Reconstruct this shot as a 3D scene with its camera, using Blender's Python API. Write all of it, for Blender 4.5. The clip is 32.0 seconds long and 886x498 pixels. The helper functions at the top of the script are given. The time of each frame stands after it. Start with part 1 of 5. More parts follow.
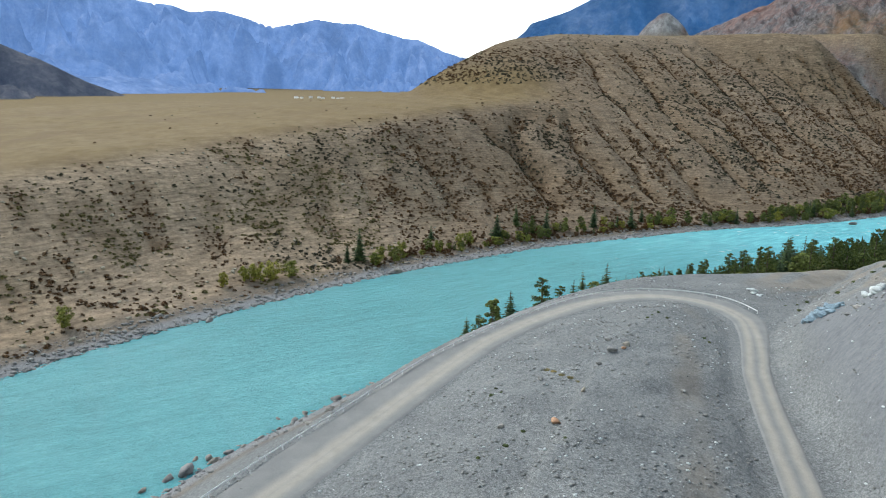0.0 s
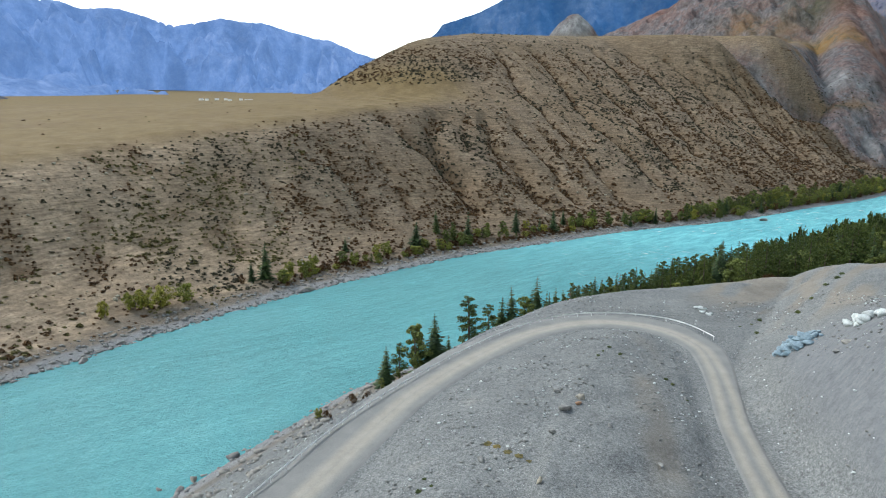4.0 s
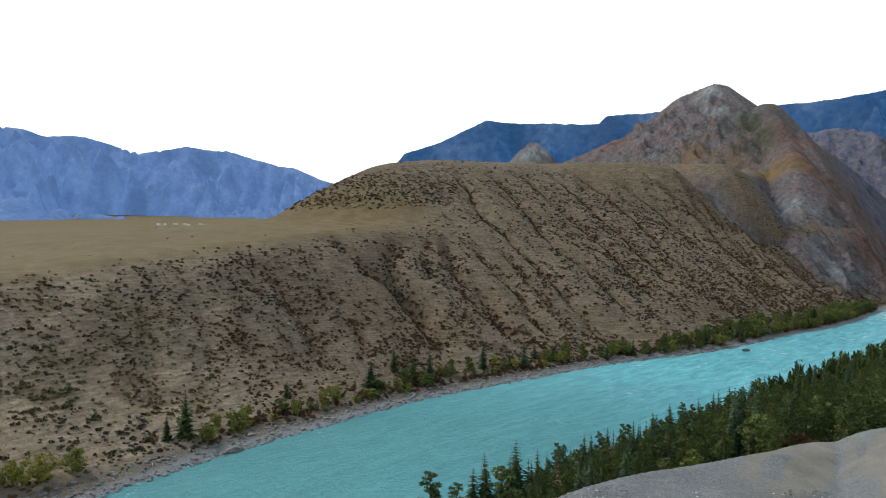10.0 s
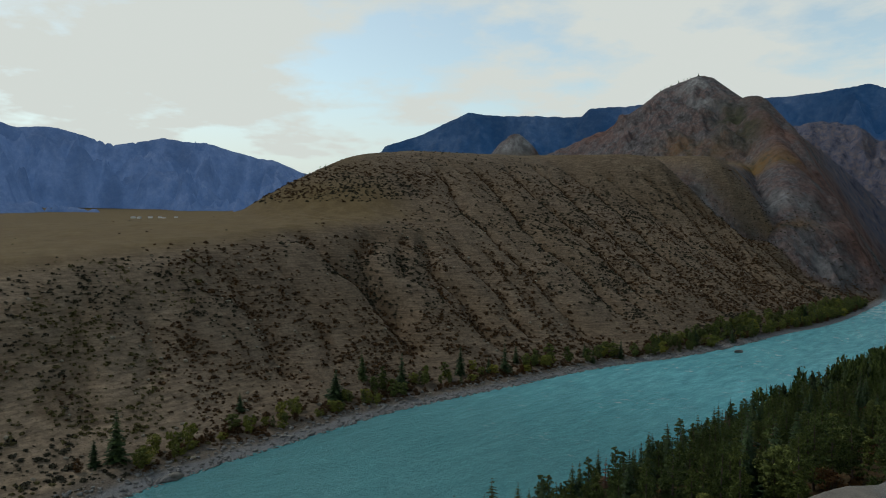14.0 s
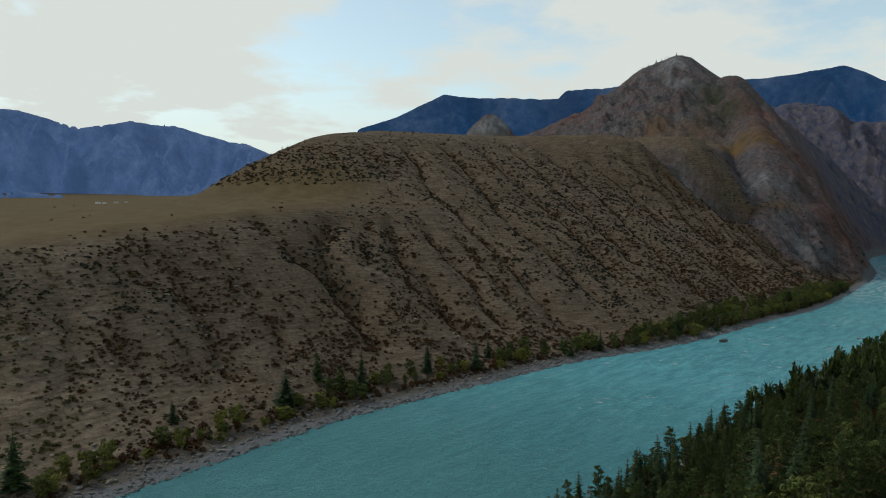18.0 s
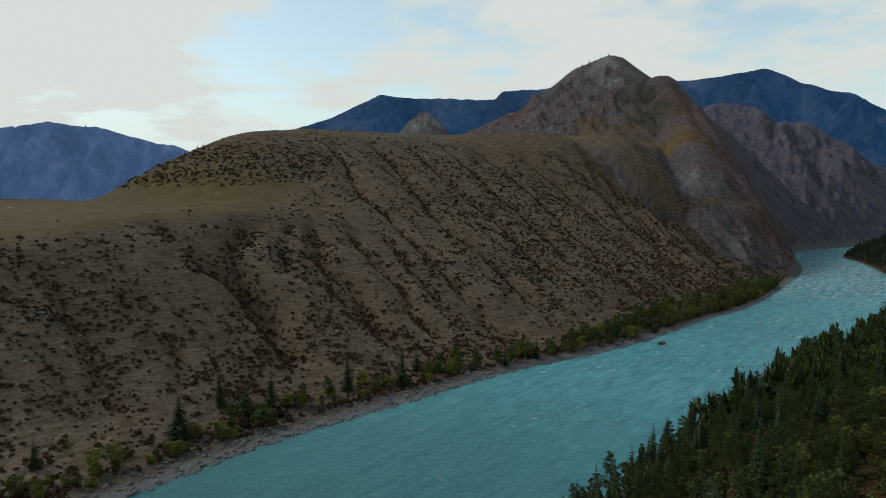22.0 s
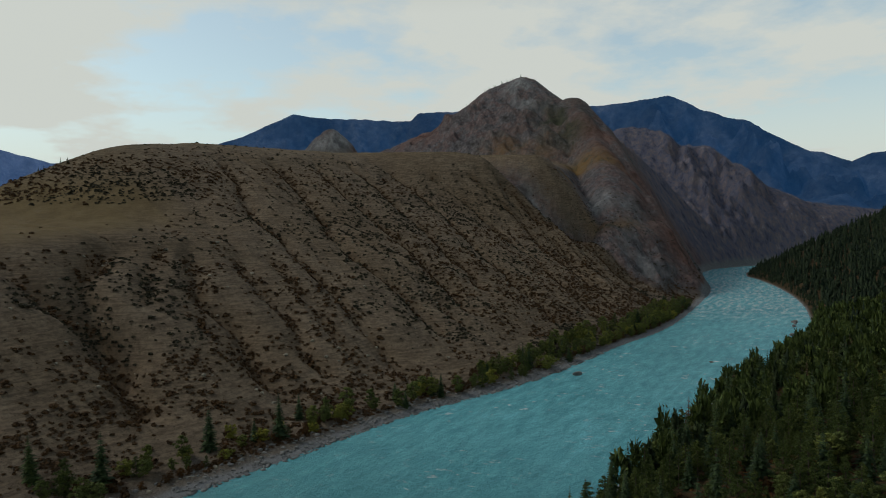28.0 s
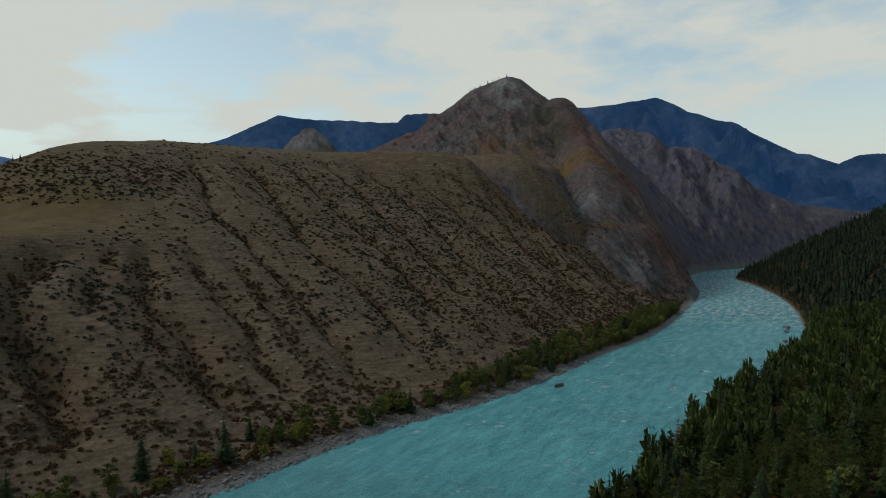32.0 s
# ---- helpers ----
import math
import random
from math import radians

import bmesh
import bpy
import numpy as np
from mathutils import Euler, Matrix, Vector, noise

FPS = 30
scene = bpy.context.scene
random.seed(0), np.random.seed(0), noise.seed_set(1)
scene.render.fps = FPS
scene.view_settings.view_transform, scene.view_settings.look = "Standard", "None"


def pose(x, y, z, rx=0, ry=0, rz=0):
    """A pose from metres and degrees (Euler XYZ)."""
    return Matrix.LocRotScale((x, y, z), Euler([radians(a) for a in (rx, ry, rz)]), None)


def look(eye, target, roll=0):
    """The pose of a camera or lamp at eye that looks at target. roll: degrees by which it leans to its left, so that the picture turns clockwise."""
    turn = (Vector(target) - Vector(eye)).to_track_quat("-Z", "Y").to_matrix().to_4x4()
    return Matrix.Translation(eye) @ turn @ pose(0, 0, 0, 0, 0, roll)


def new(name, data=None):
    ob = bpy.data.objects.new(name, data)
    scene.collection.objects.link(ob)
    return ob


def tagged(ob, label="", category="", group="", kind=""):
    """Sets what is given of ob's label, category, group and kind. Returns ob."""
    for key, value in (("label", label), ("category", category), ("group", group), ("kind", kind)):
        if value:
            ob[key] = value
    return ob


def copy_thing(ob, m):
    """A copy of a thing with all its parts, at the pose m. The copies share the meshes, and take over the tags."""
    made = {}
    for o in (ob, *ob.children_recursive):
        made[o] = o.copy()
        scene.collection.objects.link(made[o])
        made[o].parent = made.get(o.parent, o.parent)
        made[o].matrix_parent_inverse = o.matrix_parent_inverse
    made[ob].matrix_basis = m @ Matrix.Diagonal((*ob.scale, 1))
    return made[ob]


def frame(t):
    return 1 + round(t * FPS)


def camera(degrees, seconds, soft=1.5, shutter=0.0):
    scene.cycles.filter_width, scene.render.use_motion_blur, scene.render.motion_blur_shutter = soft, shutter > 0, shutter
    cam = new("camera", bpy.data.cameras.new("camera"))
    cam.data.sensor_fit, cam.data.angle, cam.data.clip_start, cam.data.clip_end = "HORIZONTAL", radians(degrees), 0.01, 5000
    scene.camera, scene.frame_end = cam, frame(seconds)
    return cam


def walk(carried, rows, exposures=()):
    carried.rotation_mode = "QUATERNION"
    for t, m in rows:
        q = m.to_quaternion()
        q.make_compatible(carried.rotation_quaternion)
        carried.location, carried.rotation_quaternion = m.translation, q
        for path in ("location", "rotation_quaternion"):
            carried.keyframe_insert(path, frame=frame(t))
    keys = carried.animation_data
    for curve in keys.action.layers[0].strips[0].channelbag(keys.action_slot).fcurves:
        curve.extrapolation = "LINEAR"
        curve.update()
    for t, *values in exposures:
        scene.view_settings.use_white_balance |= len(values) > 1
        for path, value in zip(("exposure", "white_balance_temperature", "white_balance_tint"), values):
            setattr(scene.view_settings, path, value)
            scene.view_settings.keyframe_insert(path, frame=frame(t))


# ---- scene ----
cam = camera(69.3, 32.0, soft=1.0)
PATH = [
    (0, (1.973, -40.022, 79.547), (1.682, -38.091, 79.118), 0.2),
    (0.5, (1.65, -37.332, 79.513), (1.368, -35.399, 79.084), 0.3),
    (1, (1.373, -34.533, 79.396), (1.09, -32.6, 78.967), 0.2),
    (1.5, (1.223, -31.759, 79.345), (0.937, -29.827, 78.917), 0.3),
    (2, (1.013, -28.689, 79.411), (0.763, -26.752, 78.982), 0.3),
    (2.5, (0.738, -25.536, 79.41), (0.547, -23.592, 78.982), 0.2),
    (3, (0.47, -22.282, 79.438), (0.338, -20.333, 79.011), 0.0),
    (3.5, (0.444, -19.047, 79.554), (0.36, -17.095, 79.127), -0.1),
    (4, (0.18, -16.024, 79.578), (0.139, -14.07, 79.152), -0.2),
    (4.5, (0.132, -12.805, 79.568), (0.116, -10.85, 79.143), -0.2),
    (6.5, (0.047, -0.013, 79.749), (0.044, 1.942, 79.331), -0.1),
    (7, (0.134, 3.355, 79.792), (0.169, 5.31, 79.374), -0.1),
    (7.5, (0.24, 6.59, 79.788), (0.314, 8.544, 79.372), -0.2),
    (8, (0.399, 9.905, 79.784), (0.492, 11.859, 79.367), -0.2),
    (8.5, (0.607, 13.172, 79.843), (0.701, 15.126, 79.427), -0.1),
    (9, (1.126, 16.361, 79.932), (1.215, 18.327, 79.575), -0.1),
    (9.5, (1.241, 19.461, 80.283), (1.323, 21.454, 80.131), -0.21),
    (10, (1.568, 22.372, 80.144), (1.644, 24.37, 80.096), -0.22),
    (10.5, (2.162, 25.772, 80.193), (2.233, 27.77, 80.146), -0.22),
    (11, (2.757, 29.405, 80.413), (2.836, 31.403, 80.367), -0.13),
    (11.5, (3.406, 33.075, 80.653), (3.501, 35.072, 80.606), -0.24),
    (12, (3.893, 36.782, 80.867), (3.998, 38.778, 80.817), -0.25),
    (12.5, (4.538, 40.382, 80.927), (4.645, 42.378, 80.879), -0.23),
    (13, (5.418, 43.894, 80.972), (5.524, 45.891, 80.924), -0.22),
    (13.5, (6.362, 47.439, 81.025), (6.472, 49.435, 80.977), -0.21),
    (14, (7.38, 50.893, 81.047), (7.509, 52.887, 80.978), -0.19),
    (14.5, (8.426, 54.63, 81.202), (8.586, 56.62, 81.079), -0.28),
    (15, (9.239, 58.457, 81.369), (9.417, 60.446, 81.247), -0.26),
    (15.5, (9.945, 62.183, 81.517), (10.133, 64.17, 81.393), -0.35),
    (17.5, (14.615, 76.696, 80.787), (14.802, 78.684, 80.667), -0.49),
    (18, (15.66, 80.35, 80.747), (15.858, 82.337, 80.628), -0.5),
    (18.5, (16.675, 83.785, 80.784), (16.907, 85.767, 80.664), -0.7),
    (19, (17.886, 87.142, 80.916), (18.145, 89.121, 80.797), -0.81),
    (19.5, (19.22, 90.095, 80.964), (19.499, 92.072, 80.844), -0.82),
    (20, (20.586, 92.831, 80.97), (20.889, 94.804, 80.849), -0.93),
    (20.5, (22.269, 95.806, 80.974), (22.608, 97.773, 80.854), -0.94),
    (21, (23.919, 98.91, 80.842), (24.273, 100.875, 80.722), -1.05),
    (21.5, (25.488, 102.013, 80.636), (25.86, 103.975, 80.516), -1.06),
    (22, (27.238, 105.207, 80.362), (27.617, 107.167, 80.245), -1.17),
    (22.5, (28.87, 108.184, 80.251), (29.257, 110.143, 80.133), -1.14),
    (23, (30.591, 111.132, 80.083), (30.985, 113.091, 79.992), -1.21),
    (23.5, (32.344, 113.852, 79.827), (32.741, 115.811, 79.773), -1.18),
    (24, (34.189, 116.907, 79.638), (34.601, 118.863, 79.585), -1.15),
    (24.5, (35.756, 120.038, 79.575), (36.23, 121.981, 79.521), -1.22),
    (25, (37.207, 123.446, 79.697), (37.721, 125.377, 79.644), -1.39),
    (25.5, (38.769, 126.713, 79.606), (39.323, 128.634, 79.551), -1.47),
    (27.5, (45.845, 137.748, 79.112), (46.451, 139.653, 79.058), -1.48),
    (28, (47.745, 140.269, 79.086), (48.367, 142.169, 79.033), -1.48),
    (28.5, (49.633, 142.793, 79.195), (50.275, 144.686, 79.142), -1.59),
    (29, (51.405, 145.282, 79.321), (52.065, 147.169, 79.268), -1.59),
    (29.5, (53.232, 147.85, 79.401), (53.897, 149.736, 79.348), -1.6),
    (30, (55.105, 150.671, 79.416), (55.776, 152.554, 79.365), -1.6),
    (30.5, (56.822, 153.428, 79.277), (57.494, 155.311, 79.229), -1.59),
    (31, (58.824, 155.912, 79.091), (59.493, 157.796, 79.043), -1.58),
    (31.5, (61.094, 158.117, 78.815), (61.754, 160.004, 78.769), -1.47),
    (32, (63.261, 160.008, 78.414), (63.915, 161.898, 78.368), -1.46),
]
walk(cam, [(t, look(eye, target, roll)) for t, eye, target, roll in PATH],
     exposures=[(0, 1.18, 6170, 8), (8.8, 1.2, 6170, 8), (10.0, 0.65, 6170, 8), (11.0, 0.0, 6200, 8), (12.2, -0.58, 6300, 7), (13.0, -0.6, 6300, 7), (20.0, -0.48, 6300, 7), (25.0, -0.65, 6400, 7), (32.0, -0.74, 6450, 7)])

# ---- world and sun: bright broken overcast, no hard shadows ----
world = bpy.data.worlds.new("sky")
scene.world = world
world.use_nodes = True
SUN_ELEV, SUN_ROT = radians(48), radians(300)


def build_sky():
    nt = world.node_tree
    nt.nodes.clear()
    add = nt.nodes.new
    out, back = add("ShaderNodeOutputWorld"), add("ShaderNodeBackground")
    sky = add("ShaderNodeTexSky")
    sky.sky_type, sky.sun_disc, sky.sun_elevation, sky.sun_rotation = "NISHITA", False, SUN_ELEV, SUN_ROT
    dim = add("ShaderNodeMix")
    dim.data_type, dim.blend_type = "RGBA", "MULTIPLY"
    dim.inputs[0].default_value = 1.0
    dim.inputs[7].default_value = (0.27, 0.27, 0.225, 1)
    geo, sep = add("ShaderNodeTexCoord"), add("ShaderNodeSeparateXYZ")
    nt.links.new(geo.outputs["Generated"], sep.inputs[0])
    # clouds lie on a flat layer: the view direction is divided by its height
    up = add("ShaderNodeMath")
    up.operation = "MAXIMUM"
    up.inputs[1].default_value = 0.0
    nt.links.new(sep.outputs[2], up.inputs[0])
    lift = add("ShaderNodeMath")
    lift.operation = "ADD"
    lift.inputs[1].default_value = 0.16
    nt.links.new(up.outputs[0], lift.inputs[0])
    flat = add("ShaderNodeVectorMath")
    flat.operation = "DIVIDE"
    comb = add("ShaderNodeCombineXYZ")
    for n in range(3):
        nt.links.new(lift.outputs[0], comb.inputs[n])
    nt.links.new(geo.outputs["Generated"], flat.inputs[0])
    nt.links.new(comb.outputs[0], flat.inputs[1])
    noi = add("ShaderNodeTexNoise")
    noi.inputs["Scale"].default_value, noi.inputs["Detail"].default_value, noi.inputs["Roughness"].default_value = 1.15, 8, 0.58
    nt.links.new(flat.outputs[0], noi.inputs["Vector"])
    ramp = add("ShaderNodeValToRGB")
    ramp.color_ramp.elements[0].position, ramp.color_ramp.elements[1].position = 0.41, 0.52
    ramp.color_ramp.elements[0].color = (0.3, 0.3, 0.3, 1)
    nt.links.new(noi.outputs[0], ramp.inputs[0])
    # cloud brightness falls from the horizon to the zenith
    shade = add("ShaderNodeValToRGB")
    e = shade.color_ramp.elements
    e[0].position, e[0].color = 0.0, (1.0, 1.03, 0.96, 1)
    e[1].position, e[1].color = 0.72, (0.08, 0.11, 0.145, 1)
    mid = e.new(0.32)
    mid.color = (1.0, 1.03, 0.97, 1)
    nt.links.new(up.outputs[0], shade.inputs[0])
    mix = add("ShaderNodeMix")
    mix.data_type = "RGBA"
    haze = add("ShaderNodeMapRange")
    haze.inputs["From Min"].default_value, haze.inputs["From Max"].default_value = 0.27, 0.05
    nt.links.new(up.outputs[0], haze.inputs["Value"])
    both = add("ShaderNodeMath")
    both.operation = "MAXIMUM"
    nt.links.new(ramp.outputs[0], both.inputs[0])
    nt.links.new(haze.outputs[0], both.inputs[1])
    nt.links.new(both.outputs[0], mix.inputs[0])
    nt.links.new(sky.outputs[0], dim.inputs[6])
    nt.links.new(dim.outputs[2], mix.inputs[6])
    nt.links.new(shade.outputs[0], mix.inputs[7])
    nt.links.new(mix.outputs[2], back.inputs[0])
    back.inputs[1].default_value = 1.0
    nt.links.new(back.outputs[0], out.inputs[0])


build_sky()
sun = new("sun", bpy.data.lights.new("sun", "SUN"))
sun.data.energy, sun.data.angle, sun.data.color = 1.35, radians(14), (1.0, 0.97, 0.92)
sun.matrix_world = look((0, 0, 0), (-math.sin(SUN_ROT) * math.cos(SUN_ELEV), -math.cos(SUN_ROT) * math.cos(SUN_ELEV), -math.sin(SUN_ELEV)))


# ---- materials ----
def nodes(name):
    m = bpy.data.materials.new(name)
    m.use_nodes = True
    nt = m.node_tree
    return m, nt, nt.nodes["Principled BSDF"]


def tex_noise(nt, scale, detail=5.0, rough=0.6, stretch=None):
    tc = nt.nodes.new("ShaderNodeTexCoord")
    n = nt.nodes.new("ShaderNodeTexNoise")
    n.inputs["Scale"].default_value, n.inputs["Detail"].default_value, n.inputs["Roughness"].default_value = scale, detail, rough
    src = tc.outputs["Object"]
    if stretch:
        mp = nt.nodes.new("ShaderNodeMapping")
        mp.inputs["Scale"].default_value = stretch
        nt.links.new(src, mp.inputs[0])
        src = mp.outputs[0]
    nt.links.new(src, n.inputs["Vector"])
    return n.outputs[0]


def ramp_of(nt, value, stops):
    r = nt.nodes.new("ShaderNodeValToRGB")
    els = r.color_ramp.elements
    while len(els) < len(stops):
        els.new(0.5)
    for el, (p, c) in zip(els, stops):
        el.position, el.color = p, (*c, 1) if len(c) == 3 else c
    nt.links.new(value, r.inputs[0])
    return r.outputs[0]


def mix_rgb(nt, fac, a, b, blend="MIX"):
    m = nt.nodes.new("ShaderNodeMix")
    m.data_type, m.blend_type = "RGBA", blend
    for sock, v in ((m.inputs[0], fac), (m.inputs[6], a), (m.inputs[7], b)):
        if isinstance(v, (int, float)):
            sock.default_value = v
        elif isinstance(v, tuple):
            sock.default_value = (*v, 1)
        else:
            nt.links.new(v, sock)
    return m.outputs[2]


def math_node(nt, op, a, b=0.0):
    m = nt.nodes.new("ShaderNodeMath")
    m.operation = op
    for sock, v in ((m.inputs[0], a), (m.inputs[1], b)):
        if isinstance(v, (int, float)):
            sock.default_value = v
        else:
            nt.links.new(v, sock)
    return m.outputs[0]


def bump(nt, bsdf, height, dist, strength=1.0):
    b = nt.nodes.new("ShaderNodeBump")
    b.inputs["Strength"].default_value, b.inputs["Distance"].default_value = strength, dist
    nt.links.new(height, b.inputs["Height"])
    nt.links.new(b.outputs[0], bsdf.inputs["Normal"])


def attr(nt, name):
    a = nt.nodes.new("ShaderNodeAttribute")
    a.attribute_name = name
    return a.outputs["Fac"]


def simple(name, dark, light, scale, rough=0.8, bump_dist=0.0, metal=0.0, vary=0.0, fine=8.0):
    """Two scales of noise between two colours, some relief, and a shift from piece to piece."""
    m, nt, b = nodes(name)
    c = ramp_of(nt, tex_noise(nt, scale), [(0.3, dark), (0.7, light)])
    f = tex_noise(nt, scale * fine, 3)
    c = mix_rgb(nt, 0.5, c, ramp_of(nt, f, [(0.2, (0.45, 0.45, 0.45)), (0.8, (1.3, 1.3, 1.3))]), "MULTIPLY")
    if vary:
        info = nt.nodes.new("ShaderNodeObjectInfo")
        c = mix_rgb(nt, vary, c, ramp_of(nt, info.outputs["Random"], [(0, (0.5, 0.55, 0.5)), (0.5, (1, 1, 1)), (1, (1.5, 1.3, 0.8))]), "MULTIPLY")
    nt.links.new(c, b.inputs["Base Color"])
    b.inputs["Roughness"].default_value, b.inputs["Metallic"].default_value = rough, metal
    if bump_dist:
        bump(nt, b, f, bump_dist)
    return m


def leafy(name, dark, light, vary=0.5):
    """Foliage: each clump has its own shade, each tree too; light passes through a little."""
    m, nt, b = nodes(name)
    geo = nt.nodes.new("ShaderNodeNewGeometry")
    info = nt.nodes.new("ShaderNodeObjectInfo")
    c = ramp_of(nt, geo.outputs["Random Per Island"], [(0, dark), (1, light)])
    c = mix_rgb(nt, vary, c, ramp_of(nt, info.outputs["Random"], [(0, (0.55, 0.6, 0.6)), (0.6, (1, 1, 1)), (1, (1.5, 1.25, 0.8))]), "MULTIPLY")
    c = mix_rgb(nt, 0.5, c, ramp_of(nt, tex_noise(nt, 0.6, 2), [(0.3, (0.55, 0.6, 0.6)), (0.7, (1.35, 1.3, 1.2))]), "MULTIPLY")
    nt.links.new(c, b.inputs["Base Color"])
    b.inputs["Roughness"].default_value = 0.75
    b.inputs["Specular IOR Level"].default_value = 0.2
    return m


def ground_material():
    m, nt, b = nodes("ground")
    big, mid, small = tex_noise(nt, 0.012, 5), tex_noise(nt, 0.09, 6, 0.65), tex_noise(nt, 1.1, 4, 0.7)
    fine = tex_noise(nt, 5.0, 3, 0.7)
    # bare dry hillside: pale tan soil and grey scree
    soil = ramp_of(nt, mid, [(0.28, (0.14, 0.118, 0.093)), (0.5, (0.20, 0.168, 0.132)), (0.72, (0.262, 0.228, 0.182))])
    soil = mix_rgb(nt, ramp_of(nt, big, [(0.42, (0, 0, 0)), (0.62, (0.75, 0.75, 0.75))]), soil, (0.20, 0.163, 0.12))
    soil = mix_rgb(nt, ramp_of(nt, small, [(0.53, (0, 0, 0)), (0.64, (0.9, 0.9, 0.9))]), soil, (0.075, 0.062, 0.045))
    ter = tex_noise(nt, 1.3, 4, 0.62, (0.09, 0.09, 1.0))
    soil = mix_rgb(nt, 0.75, soil, ramp_of(nt, ter, [(0.36, (0.6, 0.58, 0.56)), (0.5, (1, 1, 1)), (0.64, (1.34, 1.32, 1.28))]), "MULTIPLY")
    soil = mix_rgb(nt, 0.5, soil, ramp_of(nt, tex_noise(nt, 0.55, 3, 0.8), [(0.38, (0.48, 0.48, 0.48)), (0.5, (1, 1, 1)), (0.64, (1.38, 1.38, 1.38))]), "MULTIPLY")
    # paler scree upstream, browner earth on the main hill
    soil = mix_rgb(nt, 1.0, soil, mix_rgb(nt, attr(nt, "scree"), (0.84, 0.755, 0.665), (1.36, 1.25, 1.13)), "MULTIPLY")
    # grassy tops
    grass = ramp_of(nt, mid, [(0.3, (0.118, 0.082, 0.034)), (0.6, (0.165, 0.118, 0.053)), (0.8, (0.155, 0.122, 0.075))])
    c = mix_rgb(nt, attr(nt, "field"), soil, grass)
    # brown scrub in the gullies
    scrub = ramp_of(nt, small, [(0.3, (0.055, 0.05, 0.028)), (0.55, (0.13, 0.08, 0.045)), (0.75, (0.17, 0.13, 0.07))])
    c = mix_rgb(nt, math_node(nt, "MULTIPLY", attr(nt, "scrub"), ramp_of(nt, mid, [(0.35, (0.1, 0.1, 0.1)), (0.6, (1, 1, 1))])), c, scrub)
    # crags; distance haze put into the rock greys as a slight violet lean
    rock = ramp_of(nt, tex_noise(nt, 0.035, 8, 0.7), [(0.3, (0.06, 0.053, 0.05)), (0.46, (0.145, 0.135, 0.142)), (0.56, (0.16, 0.112, 0.105)), (0.66, (0.14, 0.134, 0.142)), (0.76, (0.27, 0.265, 0.26))])
    rock = mix_rgb(nt, 0.85, rock, ramp_of(nt, tex_noise(nt, 0.2, 8, 0.78, (1, 1, 0.35)), [(0.34, (0.3, 0.3, 0.3)), (0.5, (0.95, 0.95, 0.95)), (0.66, (1.7, 1.7, 1.7))]), "MULTIPLY")
    # far gorge wall: distance haze put into its colour as a blue-grey tint
    hazed_rock = ramp_of(nt, tex_noise(nt, 0.09, 9, 0.75, (1.0, 1, 0.16)), [(0.34, (0.04, 0.047, 0.075)), (0.47, (0.125, 0.128, 0.18)), (0.57, (0.175, 0.145, 0.155)), (0.68, (0.27, 0.262, 0.31))])
    iron = ramp_of(nt, tex_noise(nt, 0.09, 8, 0.75, (1, 1, 0.3)), [(0.34, (0.05, 0.032, 0.03)), (0.48, (0.155, 0.085, 0.068)), (0.62, (0.22, 0.15, 0.135))])
    rock = mix_rgb(nt, attr(nt, "red"), rock, iron)
    rock = mix_rgb(nt, attr(nt, "hazed_rock"), rock, hazed_rock)
    lime = ramp_of(nt, tex_noise(nt, 0.12, 7, 0.75, (1, 1, 0.5)), [(0.34, (0.11, 0.112, 0.115)), (0.5, (0.26, 0.262, 0.265)), (0.66, (0.44, 0.442, 0.44))])
    rock = mix_rgb(nt, attr(nt, "pale"), rock, lime)
    rock = mix_rgb(nt, attr(nt, "dark_green"), rock, ramp_of(nt, tex_noise(nt, 0.15, 6, 0.7), [(0.35, (0.03, 0.033, 0.022)), (0.6, (0.075, 0.078, 0.045))]))
    c = mix_rgb(nt, attr(nt, "crag"), c, rock)
    c = mix_rgb(nt, attr(nt, "ledge"), c, ramp_of(nt, tex_noise(nt, 0.07, 7, 0.65), [(0.34, (0.09, 0.075, 0.03)), (0.52, (0.22, 0.125, 0.04)), (0.7, (0.20, 0.15, 0.08))]))
    # shingle at the water
    debris = ramp_of(nt, tex_noise(nt, 1.6, 5, 0.75), [(0.34, (0.045, 0.038, 0.03)), (0.48, (0.12, 0.10, 0.08)), (0.6, (0.18, 0.155, 0.13)), (0.7, (0.30, 0.28, 0.25))])
    c = mix_rgb(nt, math_node(nt, "MULTIPLY", attr(nt, "rubble"), 0.85), c, debris)
    stone = ramp_of(nt, fine, [(0.32, (0.075, 0.077, 0.08)), (0.5, (0.185, 0.187, 0.19)), (0.68, (0.36, 0.362, 0.365))])
    c = mix_rgb(nt, attr(nt, "shore"), c, stone)
    # crushed grey rock of the spoil bench
    grit = ramp_of(nt, mid, [(0.3, (0.14, 0.144, 0.146)), (0.6, (0.18, 0.185, 0.184)), (0.8, (0.218, 0.21, 0.195))])
    grit = mix_rgb(nt, 0.85, grit, ramp_of(nt, fine, [(0.34, (0.45, 0.45, 0.46)), (0.5, (0.95, 0.95, 0.95)), (0.64, (1.5, 1.5, 1.48))]), "MULTIPLY")
    grit = mix_rgb(nt, 0.4, grit, ramp_of(nt, tex_noise(nt, 2.2, 3, 0.75), [(0.34, (0.5, 0.5, 0.5)), (0.5, (1, 1, 1)), (0.66, (1.4, 1.4, 1.38))]), "MULTIPLY")
    grit = mix_rgb(nt, 0.45, grit, ramp_of(nt, small, [(0.3, (0.6, 0.6, 0.6)), (0.7, (1.3, 1.3, 1.3))]), "MULTIPLY")
    c = mix_rgb(nt, attr(nt, "bench"), c, grit)
